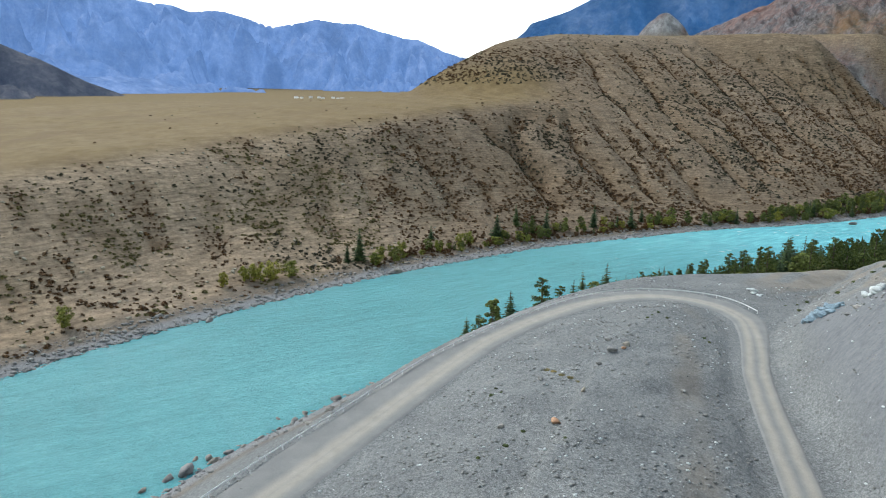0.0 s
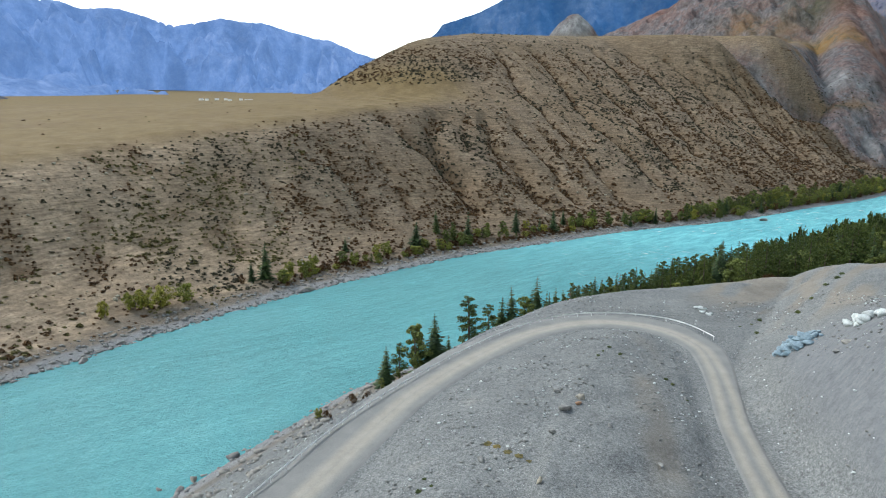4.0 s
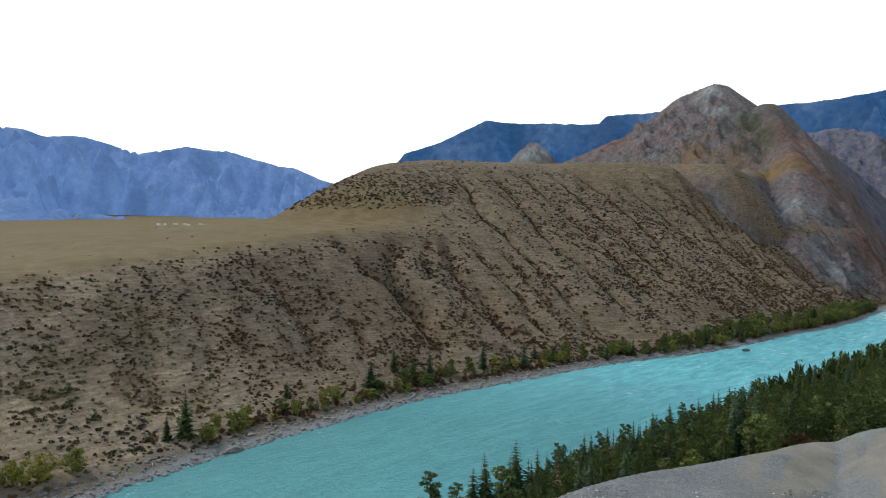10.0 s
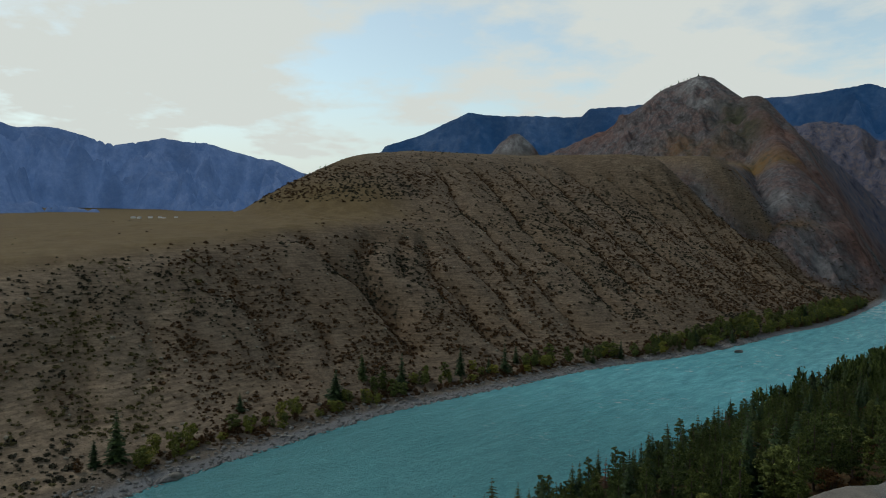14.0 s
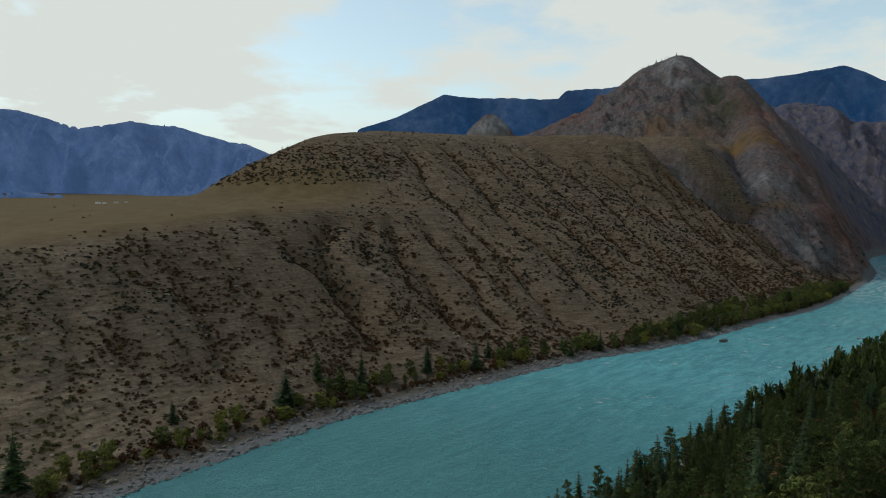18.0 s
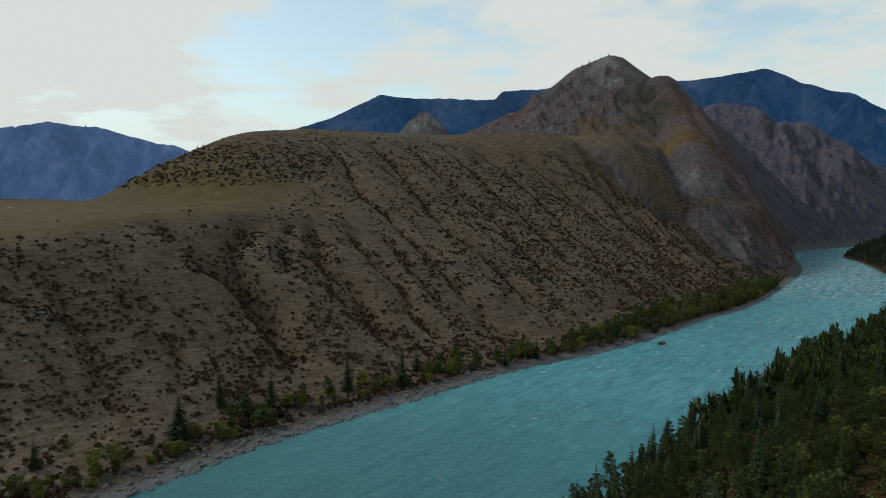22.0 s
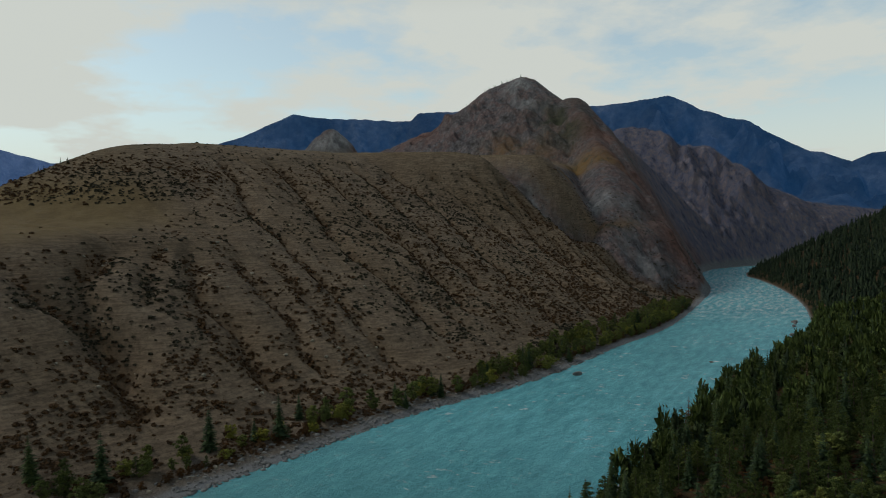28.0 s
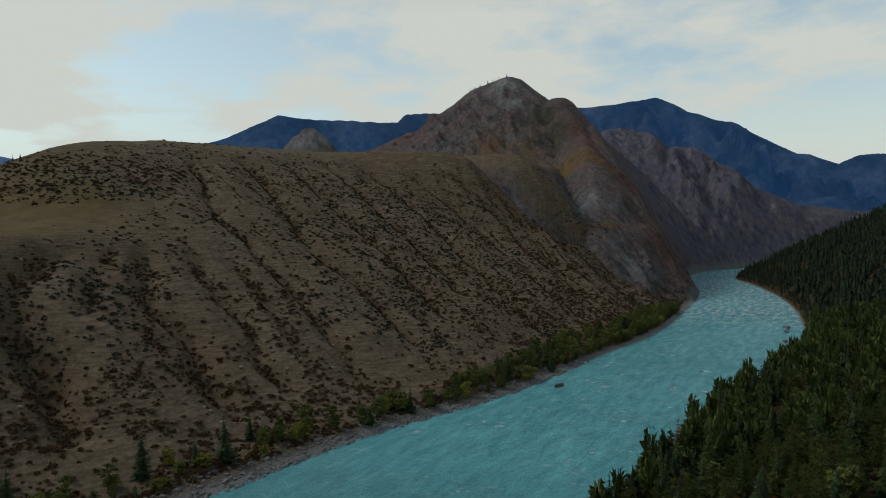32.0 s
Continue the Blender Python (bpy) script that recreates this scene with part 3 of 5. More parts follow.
def near_side(x, y, d, s):
    """Spoil bench with its road, the wooded bank beyond and the wooded hill downstream."""
    inland = np.maximum(-d, 0)
    e, _ = along(BENCH_EDGE, x, y)
    inside = -e
    bank = np.interp(inland, [0, 6, 20, 70, 130, 500], [0, 2.2, 7, 22, 36, 120])
    down, down_river = step(560, 860, s - S1), step(250, 420, s - S1)
    bank = bank + down * np.maximum(0, 0.51 * np.maximum(inland - 22, 0) - (bank - 8)) * step(20, 60, inland)
    # bench
    top = 35.6 + 0 * x
    w_d, w = along(ROAD, x, y)
    zr = road_z(w)
    mound = smin(smin(np.maximum(w_d * -1, 0) * 0.34 - 1.5, 3.3 + 0.03 * (70 - y), 3), 11 + 0 * x, 3)
    in_bend = step(-1, -6, w_d)
    right = np.maximum(0, smin(0.7 * (x - 46) - 0.45 * (y - 85), 1.25 * (w_d - 3.0), 2))
    right = smin(right, 12.5 + 0.3 * np.maximum(95 - y, 0) - 0.22 * np.maximum(y - 128, 0), 6) * step(140, 185, w) * step(44, 52, x + 0.12 * (95 - y))
    top = zr + in_bend * np.maximum(mound, 0) + np.where(in_bend > 0, 0, right)
    top = top - 0.08 * np.clip(w_d - 6, 0, 60) * step(20, 90, w) * step(300, 150, w)
    roll = fbm(x / 9, y / 9, 4, 71)
    flat = step(3.2, 6.5, abs(w_d))
    top = top + flat * (1.1 * roll + 0.25 * fbm(x / 1.7, y / 1.7, 2, 75)) * step(-1, 4, inside)
    side = top - 0.74 * np.maximum(-inside, 0)
    # the bench ends against the wooded slope
    h = -smin(-bank, -np.where(x < 260, side, -50), 3)
    bench = step(1.2, 3.5, h - bank) * step(230, 150, x)
    wood = (1 - bench) * step(5 - 4 * down_river, 12 - 9.5 * down_river, inland) * step(430, 470, s - S1 + 250)
    bench = np.maximum(bench, step(4, 9, inland) * step(120, 70, s - S1))
    sand = bench * step(50, 72, x) * step(60, 95, y) * step(0.34, 0.72, fbm((x - 0.8 * y) / 5, (y + 0.8 * x) / 30, 4, 81) + 0.5)
    band = bench * step(-15, -12, w_d) * step(-8, -10.5, w_d) * step(175, 200, w)
    sand = np.maximum(sand, 0.7 * band * np.clip(0.6 + 1.6 * fbm(x / 4, y / 9, 3, 83), 0, 1))
    shore = step(8 - 4.5 * down_river, 3 - 2 * down_river, inland) * (1 - bench)
    h = h + (1 - bench) * step(8, 20, inland) * 2.2 * fbm(x / 16, y / 16, 3, 91)
    return h, bench, wood, sand, shore


S0 = float(along(FAR_SHORE, np.array([-172.0]), np.array([80.0]))[1][0])
S1 = float(along(NEAR_SHORE, np.array([-74.0]), np.array([71.0]))[1][0])


def terrain(x, y):
    x, y = np.asarray(x, float), np.asarray(y, float)
    df, sf = along(FAR_SHORE, x, y)
    dn, sn = along(NEAR_SHORE, x, y)
    hf, field, crag, scrub, shore_f, rubble = far_side(x, y, df, sf)
    hn, bench, wood, sand, shore_n = near_side(x, y, dn, sn)
    road_off, road_run = along(ROAD, x, y)
    over, here = df > 0, dn < 0
    bed = -0.5 - 3.0 * step(0, 14, np.minimum(-df, dn))
    h = np.where(over, hf, np.where(here, hn, bed))
    def spot(cx, cy, rx, ry):
        return np.exp(-(((x - cx) / rx) ** 2 + ((y - cy) / ry) ** 2))

    pale = np.maximum.reduce([spot(170, 962, 42, 42), spot(545, 1190, 34, 55), 0.9 * spot(474, 832, 26, 30), 0.8 * spot(503, 806, 24, 16), spot(373, 790, 10, 16), 0.8 * spot(388, 770, 9, 9), 0.55 * spot(468, 742, 34, 24)])
    ledge = np.maximum.reduce([0.8 * spot(432, 852, 20, 22), spot(512, 955, 42, 34), 0.9 * spot(546, 925, 22, 32), 0.7 * spot(455, 1045, 80, 40), 0.7 * spot(468, 784, 34, 8)]) * np.clip(0.85 + 1.6 * fbm(x / 25, y / 25, 3, 57), 0, 1)
    # dark green spots: a face below the second summit, and one in the notch
    dark_green = np.maximum(spot(566, 1085, 40, 55), 0.8 * spot(412, 790, 14, 22)) * np.clip(0.8 + 2 * fbm(x / 22, y / 22, 3, 53), 0, 1)
    red = step(512, 560, x - 0.18 * (y - 850)) * step(1130, 1040, y) + spot(400, 1290, 55, 60)
    zone = {"red": np.where(over, np.clip(red, 0, 1) * np.clip(0.75 + 2 * fbm(x / 35, y / 35, 3, 59), 0, 1), 0), "ledge": np.where(over, ledge, 0), "pale": np.where(over, pale * np.clip(0.7 + 2 * fbm(x / 20, y / 20, 3, 55), 0, 1), 0), "field": np.where(over, np.maximum(field, step(900, 1100, np.hypot(x, y)) * step(-150, -300, x)), 0), "crag": np.where(over, crag, 0), "hazed_rock": np.where(over, crag * step(690, 800, x) * step(1000, 1120, y), 0), "scree": np.where(over, 1 - step(190, 330, sf - S0), 0), "scrub": np.where(over, scrub, 0), "bench": np.where(here, bench, 0),
            "wood": np.where(here, wood, 0), "dark_green": np.where(over, dark_green, 0), "scraped": np.where(here, bench * step(6, 10, road_off) * step(165, 185, road_run) * step(90, 70, y), 0), "rubble": np.where(over, rubble, 0), "sand": np.where(here, sand, 0), "shore": np.where(over, shore_f, np.where(here, shore_n, 1.0))}
    return h, zone


def height(x, y):
    return float(terrain(np.array([x]), np.array([y]))[0][0])


def grid_mesh(name, xs, ys, z, material, zones=None):
    nx, ny = len(xs), len(ys)
    me = bpy.data.meshes.new(name)
    gx, gy = np.meshgrid(xs, ys)
    co = np.stack([gx, gy, z], -1).reshape(-1, 3).astype(np.float32)
    i = (np.arange(ny - 1)[:, None] * nx + np.arange(nx - 1)[None]).ravel()
    quads = np.stack([i, i + 1, i + nx + 1, i + nx], -1).astype(np.int32)
    me.vertices.add(len(co))
    me.vertices.foreach_set("co", co.ravel())
    me.loops.add(quads.size)
    me.loops.foreach_set("vertex_index", quads.ravel())
    me.polygons.add(len(quads))
    me.polygons.foreach_set("loop_start", np.arange(0, quads.size, 4, dtype=np.int32))
    me.polygons.foreach_set("use_smooth", np.ones(len(quads), bool))
    me.materials.append(material)
    me.update(calc_edges=True)
    for key, v in (zones or {}).items():
        a = me.attributes.new(key, "FLOAT", "POINT")
        a.data.foreach_set("value", v.ravel().astype(np.float32))
    me.validate()
    return me


def spaced(stops):
    """Coordinates from (start, spacing) stops; the spacing grows smoothly past the last."""
    out = []
    for (a, d), (b, _) in zip(stops[:-1], stops[1:]):
        n = max(1, round((b - a) / d))
        out += list(a + (b - a) * np.arange(n) / n)
    return np.array(out + [stops[-1][0]])


XS = spaced([(-4900, 260), (-1500, 60), (-700, 14), (-330, 2.6), (-75, 0.9), (115, 2.4), (640, 3.2), (1250, 9), (1700, 60), (2600, 260), (4900, 0)])
YS = spaced([(-1500, 120), (-400, 30), (-60, 1.0), (180, 2.4), (760, 3.0), (1050, 5.0), (1500, 20), (2000, 100), (4900, 0)])
gx, gy = np.meshgrid(XS, YS)
gz, zones = terrain(gx, gy)
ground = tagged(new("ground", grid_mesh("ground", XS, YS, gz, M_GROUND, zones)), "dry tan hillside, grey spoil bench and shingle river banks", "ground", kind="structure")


# ---- far ranges ----
def mountain(name, label, spine, fall, spread, cell, rough, material, seed):
    p = np.array(spine, float)
    xs = np.arange(p[:, 0].min() - spread, p[:, 0].max() + spread, cell)
    ys = np.arange(p[:, 1].min() - spread, p[:, 1].max() + spread, cell)
    x, y = np.meshgrid(xs, ys)
    top, off = np.full(x.shape, -1e3), np.full(x.shape, 1e9)
    for (ax, ay, az), (bx, by, bz) in zip(spine[:-1], spine[1:]):
        dx, dy = bx - ax, by - ay
        t = np.clip(((x - ax) * dx + (y - ay) * dy) / (dx * dx + dy * dy), 0, 1)
        d = np.hypot(x - ax - t * dx, y - ay - t * dy)
        top = np.maximum(top, az + t * (bz - az) - fall * np.sqrt(d * d + 400) * (1 - 0.25 * np.clip(d / spread, 0, 1)) + fall * 20)
        off = np.minimum(off, d)
    scale = spread / 3.0
    x2, y2 = x + 0.35 * scale * fbm(x / scale, y / scale, 2, seed + 7), y + 0.35 * scale * fbm(x / scale, y / scale, 2, seed + 9)
    top = top + 1.5 * rough * (1.5 * fbm(x2 / scale, y2 / scale, 6, seed, True) - 1.1) * np.clip(off / 200, 0.03, 1) * (1 - step(0.75 * spread, 1.5 * spread, off))
    base = terrain(x[::4, ::4], y[::4, ::4])[0].min() - 20
    ob = new(name, grid_mesh(name, xs, ys, np.maximum(top, base), material))
    return tagged(ob, label, "mountain", kind="structure")


# third colour of each: emission standing in for distance haze
M_RANGE_A = range_material("haze_pale_range", (0.07, 0.08, 0.10), (0.14, 0.142, 0.15), (0.05, 0.10, 0.222))
M_RANGE_B = range_material("haze_blue_range", (0.05, 0.06, 0.065), (0.12, 0.12, 0.115), (0.008, 0.042, 0.118))
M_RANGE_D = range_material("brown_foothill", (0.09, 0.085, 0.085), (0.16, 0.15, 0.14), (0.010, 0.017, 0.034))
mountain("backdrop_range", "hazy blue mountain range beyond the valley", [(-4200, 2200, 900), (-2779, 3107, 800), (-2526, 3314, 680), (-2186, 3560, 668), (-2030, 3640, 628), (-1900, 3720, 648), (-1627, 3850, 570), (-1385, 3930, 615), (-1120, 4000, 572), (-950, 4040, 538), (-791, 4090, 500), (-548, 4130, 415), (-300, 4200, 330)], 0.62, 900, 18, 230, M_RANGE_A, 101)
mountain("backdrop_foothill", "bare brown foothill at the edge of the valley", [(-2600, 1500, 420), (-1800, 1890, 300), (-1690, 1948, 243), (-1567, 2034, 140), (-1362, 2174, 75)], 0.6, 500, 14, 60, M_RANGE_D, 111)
mountain("backdrop_blue_range", "dark wooded mountain range behind the hill, blue with haze glow", [(-48, 2743, 425), (95, 2742, 465), (190, 2737, 512), (291, 2728, 558), (378, 2718, 546), (652, 2665, 533), (761, 2635, 529), (783, 2629, 564), (970, 2565, 567), (1162, 2483, 553), (1274, 2400, 540)], 1.35, 420, 12, 110, M_RANGE_B, 121)
mountain("backdrop_east_range", "dark wooded mountain above the gorge, blue with haze glow", [(1274, 2343, 540), (1365, 2289, 546), (1452, 2233, 545), (1583, 2139, 566), (1628, 2104, 524), (1687, 2055, 495), (1769, 1982, 452), (1832, 1920, 376), (1880, 1871, 338), (1937, 1809, 321), (1999, 1736, 285), (2037, 1687, 306), (2150, 1560, 300)], 0.72, 520, 10, 110, M_RANGE_B, 131)


# ---- river ----
def river():
    xs, ys = spaced([(-420, 20), (-180, 4), (420, 8), (1900, 0)]), spaced([(-720, 30), (-60, 4), (500, 8), (1250, 0)])
    x, y = np.meshgrid(xs, ys)
    _, s = along(FAR_SHORE, x, y)
    z = 0.12 * fbm(x / 14, y / 14, 3, 141)
    # rises downstream: drives ripples, foam and the painted reflection
    me = grid_mesh("water", xs, ys, z, M_WATER, {"rough_and_sheen": 0.4 + 0.6 * step(240, 560, s - S0) + 0.7 * step(760, 900, s - S0)})
    return tagged(new("water", me), "milky turquoise glacial river with small ripples", "river", kind="structure")


river()


# ---- helpers for things ----
def mesh_of(name, verts, faces, material, smooth_shade=False):
    me = bpy.data.meshes.new(name)
    me.from_pydata([tuple(v) for v in verts], [], [tuple(f) for f in faces])
    me.materials.append(material)
    if smooth_shade:
        me.polygons.foreach_set("use_smooth", np.ones(len(me.polygons), bool))
    me.update()
    return me


def mesh_fast(name, co, tris, material):
    """A mesh from arrays of places and triangles."""
    me = bpy.data.meshes.new(name)
    co, tris = np.asarray(co, np.float32), np.asarray(tris, np.int32)
    me.vertices.add(len(co))
    me.vertices.foreach_set("co", co.ravel())
    me.loops.add(tris.size)
    me.loops.foreach_set("vertex_index", tris.ravel())
    me.polygons.add(len(tris))
    me.polygons.foreach_set("loop_start", np.arange(0, tris.size, 3, dtype=np.int32))
    me.materials.append(material)
    me.update(calc_edges=True)
    return me


def part(name, me, parent, label=""):
    ob = new(name, me)
    ob.parent = parent
    return tagged(ob, label)


def thing(name, x, y, z, label, category, group=""):
    ob = tagged(new(name), label, category, group)
    ob.empty_display_size = 0.5
    ob.location = (x, y, z)
    return ob


def box_bm(bm, sx, sy, sz, at=(0, 0, 0)):
    return bmesh.ops.create_cube(bm, size=1, matrix=Matrix.Translation(at) @ Matrix.Diagonal((sx, sy, sz, 1)))


def bm_mesh(name, bm, material):
    me = bpy.data.meshes.new(name)
    bm.to_mesh(me)
    bm.free()
    me.materials.append(material)
    return me


def tube(verts, faces, points, radii, sides=6):
    """Adds a tapering stem through the points."""
    base = len(verts)
    for p, r in zip(points, radii):
        for k in range(sides):
            a = 2 * math.pi * k / sides
            verts.append((p[0] + r * math.cos(a), p[1] + r * math.sin(a), p[2]))
    for n in range(len(points) - 1):
        for k in range(sides):
            a, b = base + n * sides + k, base + n * sides + (k + 1) % sides
            faces.append((a, b, b + sides, a + sides))


def scatter_mesh(name, places, sizes, template, tris, material, rng, tilt=0.0, normals=None):
    """Many copies of a small shape in one mesh, each turned and distorted by chance."""
    n, k = len(places), len(template)
    a = rng.uniform(0, 2 * math.pi, n)
    t = np.repeat(template[None], n, 0) * rng.uniform(0.72, 1.28, (n, k, 1))
    ca, sa = np.cos(a)[:, None], np.sin(a)[:, None]
    co = np.stack([t[..., 0] * ca - t[..., 1] * sa, t[..., 0] * sa + t[..., 1] * ca, t[..., 2]], -1) * np.asarray(sizes)[:, None, :]
    co = co + np.asarray(places)[:, None, :]
    f = (np.arange(n)[:, None, None] * k + tris[None]).reshape(-1, 3)
    return mesh_fast(name, co.reshape(-1, 3), f, material)


def ico(level):
    bm = bmesh.new()
    bmesh.ops.create_icosphere(bm, subdivisions=level, radius=1)
    v = np.array([p.co[:] for p in bm.verts])
    f = np.array([[q.index for q in p.verts] for p in bm.faces])
    bm.free()
    return v, f


ICO1, ICO2 = ico(1), ico(2)


# ---- road ----
def road_material():
    m, nt, b = nodes("gravel_road")
    across = attr(nt, "across")
    n = math_node(nt, "MULTIPLY", math_node(nt, "SUBTRACT", tex_noise(nt, 0.12, 4), 0.5), 0.9)
    pos = math_node(nt, "ADD", across, n)
    lane = math_node(nt, "ABSOLUTE", math_node(nt, "SUBTRACT", math_node(nt, "ABSOLUTE", pos), attr(nt, "track")))
    dust = math_node(nt, "MULTIPLY", ramp_of(nt, math_node(nt, "MULTIPLY", lane, math_node(nt, "ADD", 0.2, math_node(nt, "MULTIPLY", attr(nt, "track"), 0.55))), [(0.12, (1, 1, 1)), (0.75, (0, 0, 0))]), 0.95)
    fine = tex_noise(nt, 6.0, 4, 0.7)
    base = ramp_of(nt, tex_noise(nt, 0.3, 5), [(0.3, (0.15, 0.15, 0.148)), (0.7, (0.20, 0.197, 0.19))])
    pale = ramp_of(nt, tex_noise(nt, 0.5, 4), [(0.3, (0.24, 0.222, 0.19)), (0.7, (0.30, 0.277, 0.24))])
    c = mix_rgb(nt, dust, base, pale)
    c = mix_rgb(nt, 0.5, c, ramp_of(nt, fine, [(0.3, (0.7, 0.7, 0.7)), (0.7, (1.25, 1.25, 1.25))]), "MULTIPLY")
    nt.links.new(c, b.inputs["Base Color"])
    b.inputs["Roughness"].default_value = 0.95
    bump(nt, b, fine, 0.05)
    return m


def build_road():
    line = smooth([tuple(p) for p in ROAD[::3]], 6)
    tang = np.gradient(line, axis=0)
    tang /= np.linalg.norm(tang, axis=1)[:, None]
    side = np.stack([-tang[:, 1], tang[:, 0]], -1)
    run = np.r_[0, np.cumsum(np.linalg.norm(np.diff(line, axis=0), axis=1))]
    cols = np.linspace(-1, 1, 15)
    wide = 2.5 + 2.3 * step(215, 165, run)
    shift = 1.2 * step(215, 165, run)
    verts, across, track = [], [], []
    for p, q, w, sh, r in zip(line, side, wide, shift, run):
        for c in cols:
            a = c * w + sh
            xy = p + q * a
            verts.append((*xy, 0))
            across.append(a - 0.1 * sh)
            track.append(0.55 + 0.5 * float(step(170, 215, np.array(r))))
    verts = np.array(verts)
    z = terrain(verts[:, 0], verts[:, 1])[0]
    edge = np.tile(abs(cols) > 0.99, len(line))
    verts[:, 2] = z + np.where(edge, -0.25, 0.10)
    k = len(cols)
    faces = [(n * k + c, n * k + c + 1, (n + 1) * k + c + 1, (n + 1) * k + c) for n in range(len(line) - 1) for c in range(k - 1)]
    me = mesh_of("road", verts, [f[::-1] for f in faces], road_material(), True)
    for key, v in (("across", across), ("track", track)):
        me.attributes.new(key, "FLOAT", "POINT").data.foreach_set("value", np.array(v, np.float32))
    tagged(new("road", me), "gravel road with pale dusty wheel tracks round a bend", "road", kind="structure")


build_road()


def guard_rail():
    rail = thing("guard_rail", 23, 114.5, height(23, 114.5), "low galvanised steel guard rail along the outer road edge", "guard rail")
    line = smooth([(-43, -8), (-35, 21), (-26, 44), (-16.2, 66.8), (-7, 82), (3, 96), (13.4, 107.6), (23, 114), (33, 115.6), (43, 112.8), (47.5, 107.5), (49.6, 101.5)], 12)
    run = np.r_[0, np.cumsum(np.linalg.norm(np.diff(line, axis=0), axis=1))]
    n = int(run[-1] / 3.0)
    at = np.linspace(0, run[-1], n)
    pts = np.stack([np.interp(at, run, line[:, 0]), np.interp(at, run, line[:, 1])], -1)
    zs = terrain(pts[:, 0], pts[:, 1])[0]
    zs = np.convolve(np.pad(zs, 5, mode="edge"), np.ones(11) / 11, "valid")
    bm = bmesh.new()
    box_bm(bm, 0.1, 0.1, 0.85, (0, 0, 0.2))
    bmesh.ops.bevel(bm, geom=bm.edges[:], offset=0.015, affect="EDGES")
    post = bm_mesh("post", bm, M_STEEL)
    # a beam with the two folds of a crash barrier, one unit long
    prof = [(0, 0.0), (0.07, 0.04), (0.07, 0.08), (0, 0.11), (0, 0.13), (0.07, 0.16), (0.07, 0.20), (0, 0.24)]
    v = [(x, o, z) for x in (0, 1) for o, z in prof] + [(x, o - 0.02, z) for x in (0, 1) for o, z in prof]
    m = len(prof)
    f = [(i, i + 1, m + i + 1, m + i) for i in range(m - 1)] + [(2 * m + i, 3 * m + i, 3 * m + i + 1, 2 * m + i + 1) for i in range(m - 1)]
    f += [(0, m, 3 * m, 2 * m), (m - 1, 3 * m - 1, 4 * m - 1, 2 * m - 1)]
    beam = mesh_of("beam", v, f, M_STEEL)
    inv = Matrix.Translation(-rail.location)
    for k in range(n):
        ob = part("post", post, rail)
        ob.matrix_basis = inv @ Matrix.Translation((*pts[k], zs[k]))
        if k < n - 1:
            d = Vector((*(pts[k + 1] - pts[k]), zs[k + 1] - zs[k]))
            a = math.atan2(d.y, d.x)
            ob = part("beam", beam, rail)
            ob.matrix_basis = inv @ Matrix.Translation((*pts[k], zs[k] + 0.45)) @ pose(0, 0, 0, 0, -math.degrees(math.asin(d.z / d.length)), math.degrees(a)) @ Matrix.Diagonal((d.length * 1.01, 1, 1, 1)) @ Matrix.Translation((0, 0.07, 0))


guard_rail()


# ---- trees ----
def spruce_meshes(seed, needles, slim=0.16, levels=26, low=0.06, sparse=0.0):
    """A spruce one unit high: trunk, and a crown of drooping boughs set in whorls."""
    r = random.Random(seed)
    verts, faces = [], []
    tube(verts, faces, [(0, 0, -0.04), (0.004, 0, 0.5), (0, 0.003, 0.98)], [0.017, 0.010, 0.002])
    trunk = mesh_of("trunk", verts, faces, M_BARK)
    verts, faces = [], []
    for n in range(levels):
        u = n / (levels - 1)
        z = low + (0.985 - low) * u + r.uniform(-0.012, 0.012)
        reach = slim * (1 - u) ** 0.85 * r.uniform(0.8, 1.15) + 0.012
        if r.random() < sparse:
            continue
        count = max(5, round(11 - 6 * u))
        turn = r.uniform(0, 6.28)
        for k in range(count):
            a = turn + 6.283 * k / count + r.uniform(-0.3, 0.3)
            ln = reach * r.uniform(0.65, 1.15)
            dx, dy, sx, sy = math.cos(a), math.sin(a), -math.sin(a), math.cos(a)
            droop = r.uniform(0.25, 0.85)
            base = len(verts)
            secs = 4
            for q in range(secs + 1):
                t = q / secs
                w = ln * 0.36 * (0.35 + 0.65 * math.sin(math.pi * min(1, 0.25 + 0.75 * t))) * (1 - 0.75 * t) * r.uniform(0.8, 1.2)
                zz = z - ln * droop * t + ln * 0.16 * t * t
                verts.append((dx * ln * t, dy * ln * t, zz + 0.006))
                j = r.uniform(0.05, 0.2) * ln
                verts.append((dx * (ln * t + j) + sx * w, dy * (ln * t + j) + sy * w, zz - 0.25 * w))
                verts.append((dx * (ln * t + j) - sx * w, dy * (ln * t + j) - sy * w, zz - 0.25 * w))
            for q in range(secs):
                b = base + 3 * q
                faces += [(b, b + 1, b + 3), (b, b + 3, b + 2)]
                if q % 2 == 0:
                    faces += [(b + 1, b + 4, b + 3), (b + 2, b + 3, b + 5)]
    return trunk, mesh_of("crown", verts, faces, needles)


